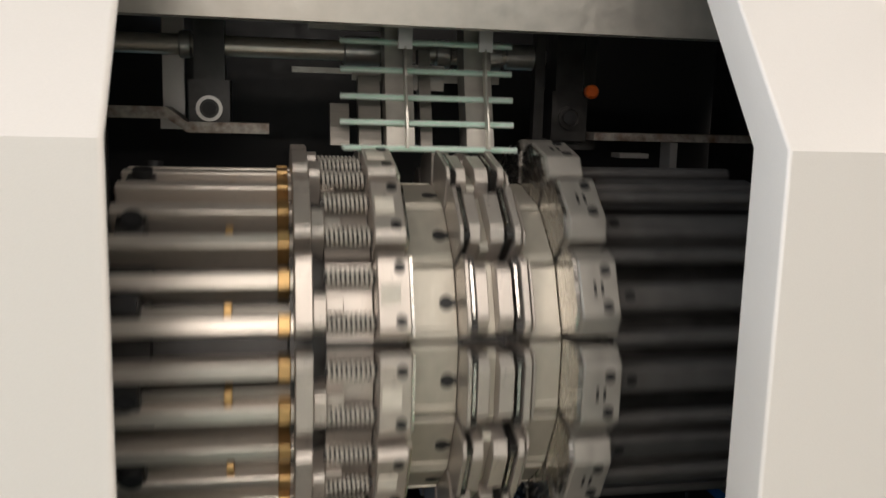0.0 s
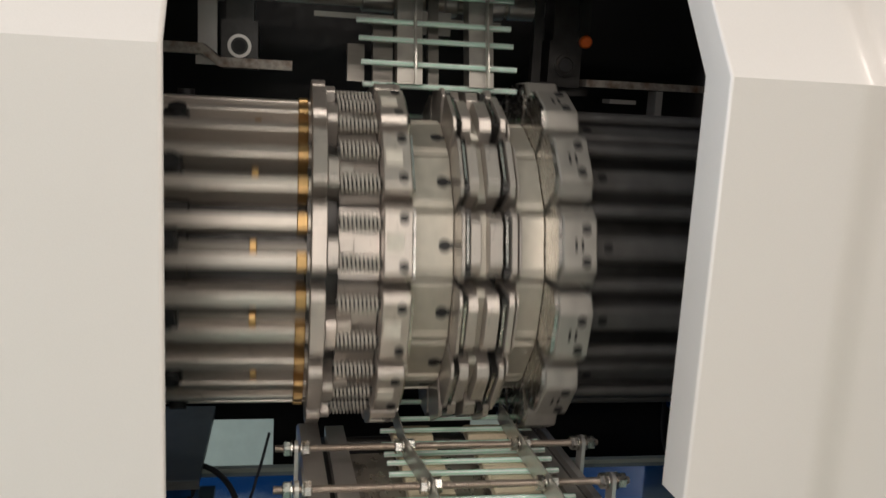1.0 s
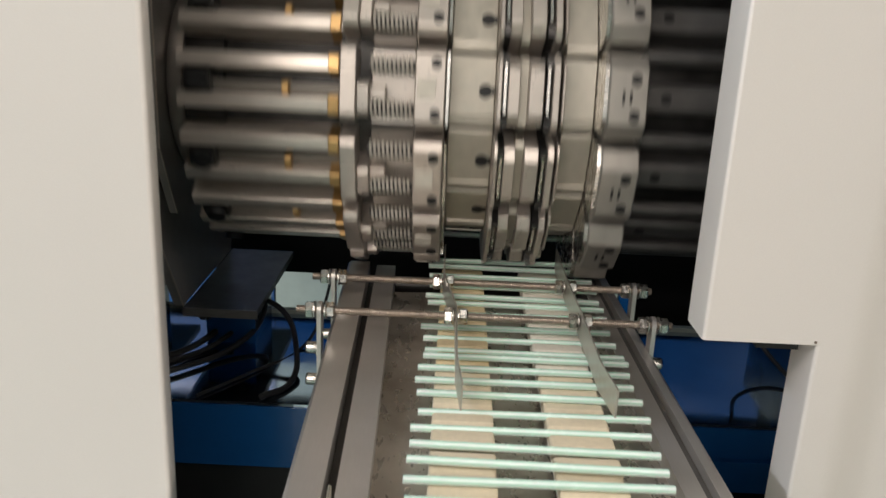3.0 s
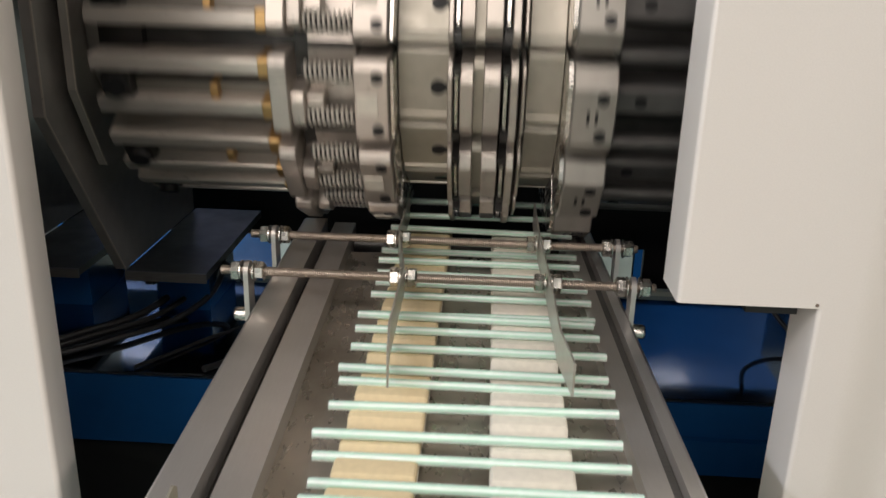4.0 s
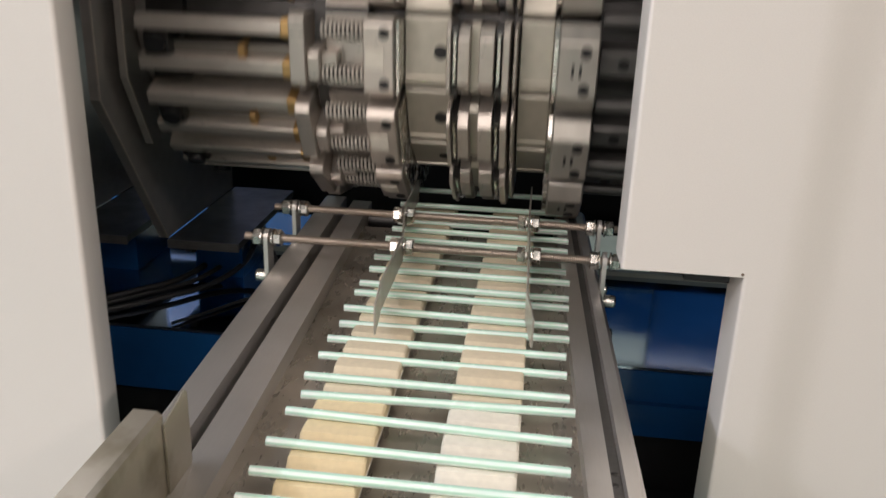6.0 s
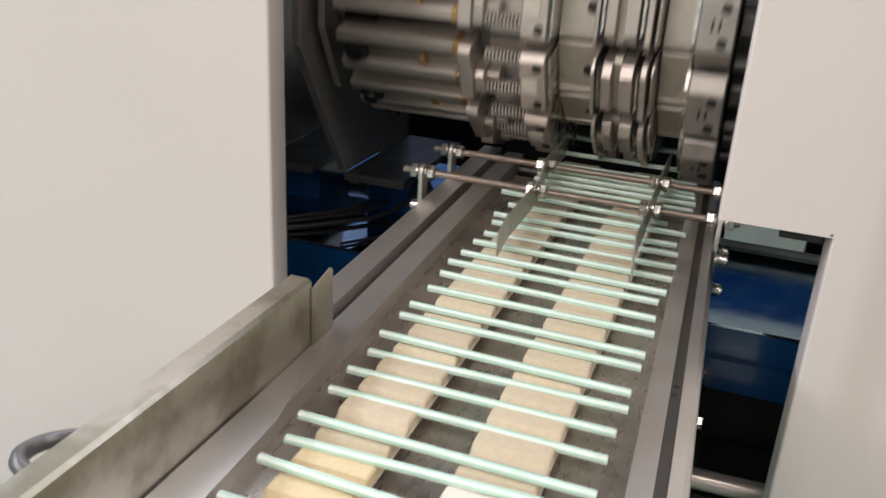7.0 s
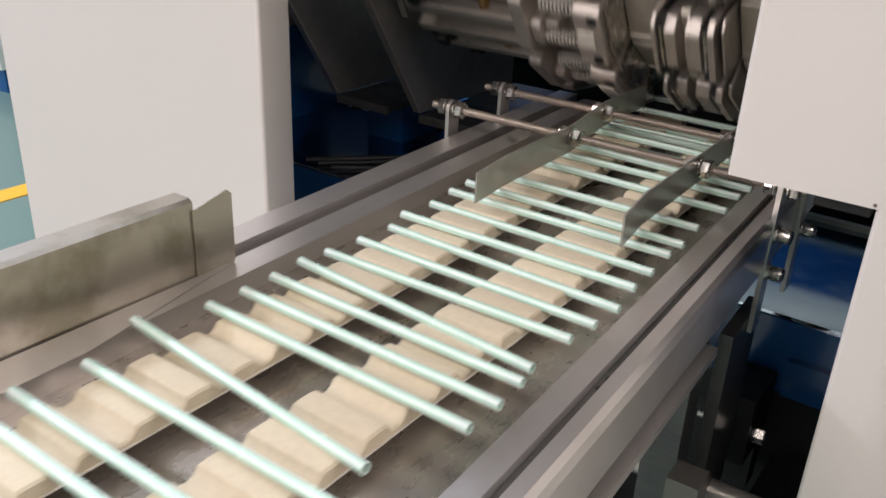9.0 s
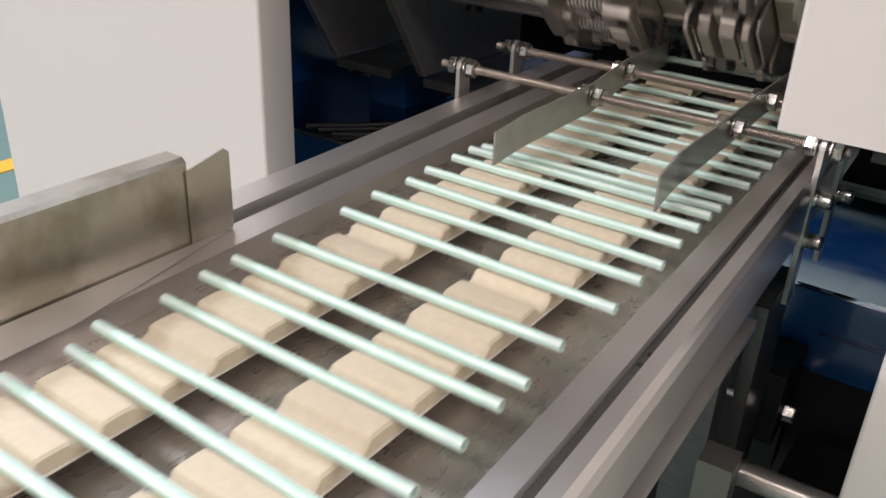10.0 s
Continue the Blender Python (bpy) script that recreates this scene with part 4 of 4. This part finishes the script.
def straws():
    """Straws by the place they hold on the belt: where each would lie at the start."""
    seen = [0.354, 0.379, 0.408, 0.448, 0.476, 0.504, 0.534, 0.565, 0.592, 0.618, 0.645, 0.672, 0.700,
            0.725, 0.756, 0.775, 0.817, 0.850, 0.867, 0.904, 0.938, 0.966, 0.985, 1.022, 1.054, 1.083, 1.104, 1.133, 1.166, 1.205,
            1.240, 1.262, 1.308, 1.340, 1.372, 1.392, 1.433, 1.455, 1.495, 1.532, 1.564, 1.588, 1.623, 1.664, 1.695, 1.716, 1.756,
            1.795, 1.843, 1.871, 1.900, 1.923, 1.962, 1.992, 2.024, 2.045, 2.089, 2.118, 2.139, 2.178, 2.233, 2.271, 2.303]
    rng = random.Random(7)
    u, more = 0.323, []
    while u > -0.65:
        more.append(u)
        u -= 0.033 + rng.uniform(-0.009, 0.009)
    u = 2.335
    while u < 3.30:
        more.append(u)
        u += 0.033 + rng.uniform(-0.009, 0.009)
    me = straw_mesh()
    made = []
    for u in sorted(seen + more):
        ob = new("drinking_straw", me)
        tagged(ob, "mint green plastic drinking straw riding on the foam belts", "straw", "straws on the conveyor")
        stray, askew = u == 1.795, u == 1.923
        made.append((ob, u, -0.020 if stray else rng.uniform(-0.0035, 0.0035), -5.0 if stray else -4.5 if askew else rng.gauss(0, 0.9), 0.0035 if stray else 0.0))
    return made


# ---- build ----
hall()
far_machine()
rear_cabinet()
covers()
enclosure()
frame_beams()
side_plate(-0.405)
side_plate(-0.565)
drum_bearing()
feed()
conveyor()
plate_bolt()
guides()
fence()
DRUM = build_drum()
CLEATS = belts()
STRAWS = straws()

# the drum's turn: angle of a station at these times, front going up
PHASES = [(0.0, 24.4), (0.5, 24.8), (1.0, 14.1), (1.5, 14.0), (2.0, 3.6), (2.5, 4.9), (4.0, -14.8), (4.5, -14.1), (5.0, -5.2), (6.5, -4.8), (10.0, 0.0)]
DRUM_SPEED = 214.0


def drum_angles():
    known = [(PHASES[0][0], PHASES[0][1])]
    for t, a in PHASES[1:]:
        t0, a0 = known[-1]
        want = a0 + DRUM_SPEED * (t - t0)
        known.append((t, a + STEP * round((want - a) / STEP)))
    ts, vs = zip(*known)
    return [(0.1 * i, float(np.interp(0.1 * i, ts, vs))) for i in range(101)]


def run(t):
    """How far the belts have run by t seconds."""
    return 0.252 * t + 0.018 * max(0.0, t - 8.8)


def when(s):
    """The time at which they have run s metres."""
    return s / 0.252 if s < run(8.8) else 8.8 + (s - run(8.8)) / 0.27


LAND = 0.235


def straw_at(u, t, dx, yaw):
    """Pose of a straw: in the hopper, down the chute, over the drum's back, then on the belt."""
    s, late = u - run(t), when(u - LAND) - t
    if s <= LAND:
        return pose(STRAW_X + dx, s, 0, 0, 0, yaw)
    r = 0.2165
    if late < 0.843:
        a = radians(-78 - 214 * late)
        return pose(STRAW_X + dx, DRUM_Y - r * math.cos(a), DRUM_Z + r * math.sin(a), 0, 0, 0)
    fall = (late - 0.843) * 0.26
    if fall < 0.15:
        return pose(-0.004 + dx, 0.257 + 0.034 * min(1, fall / 0.09), 1.362 + fall, 0, 0, 0)
    n = int((late - 0.843 - 0.15 / 0.26) / 0.115)
    return pose(0.030 + dx, 0.30 + 0.0078 * (n % 10), 1.536 + 0.0078 * (n // 10), 0, 0, 0)


def ticks(marks):
    """The clip's start and end and the marks between, each on a whole tick of the clock."""
    return [n / FPS for n in sorted({0, 10 * FPS} | {round(t * FPS) for t in marks if 0.04 < t < 9.96})]


def motions():
    walk(DRUM, [(t, pose(0, DRUM_Y, DRUM_Z, -a)) for t, a in drum_angles()])
    r, zc = BELT_TOP - 0.8955, 0.8955
    for ob, u in CLEATS:
        def cleat_at(s):
            if s <= Y_DRUM:
                return pose(0, s, BELT_TOP)
            a = (s - Y_DRUM) / (math.pi * r) * 180
            if a < 180:
                return pose(0, Y_DRUM + r * math.sin(radians(a)), zc + r * math.cos(radians(a)), -a)
            return pose(0, Y_DRUM - (s - Y_DRUM - math.pi * r), zc - r, -180)
        ends = [when(u - Y_DRUM - math.pi * r * f) for f in (1.6, 1.3, 1.0, 0.75, 0.5, 0.25, 0.0, -0.4, -0.8)] + [8.8]
        times = ticks(ends)
        walk(ob, [(t, cleat_at(u - run(t))) for t in times])
    for ob, u, dx, yaw, lift in STRAWS:
        # a straw lies on the foam, deeper over a trough
        z = max(cleat_height(u - CLEAT_0 + d) + math.sqrt(max(0, STRAW_R ** 2 - d * d)) for d in (-0.003, -0.0015, 0, 0.0015, 0.003)) + lift

        def at(t):
            s = u - run(t)
            m = straw_at(u, t, dx, yaw)
            if s <= LAND:
                m.translation.z = z if s < 0.19 else z + (0.9275 - z) * (s - 0.19) / 0.045
            return m
        t0 = when(u - LAND)
        marks = [t0 - 0.843 - 0.15 / 0.26 - 0.02] + [t0 - 0.843 - f for f in (0.56, 0.42, 0.28, 0.14, 0.02)] + [t0 - 0.843 + 0.115 * k for k in range(1, 8)] + [t0 + 0.04, t0 + 0.10, t0 + 0.16, t0 + 0.30, t0 + 0.6, 8.8]
        times = ticks(marks)
        walk(ob, [(t, at(t)) for t in times])


motions()
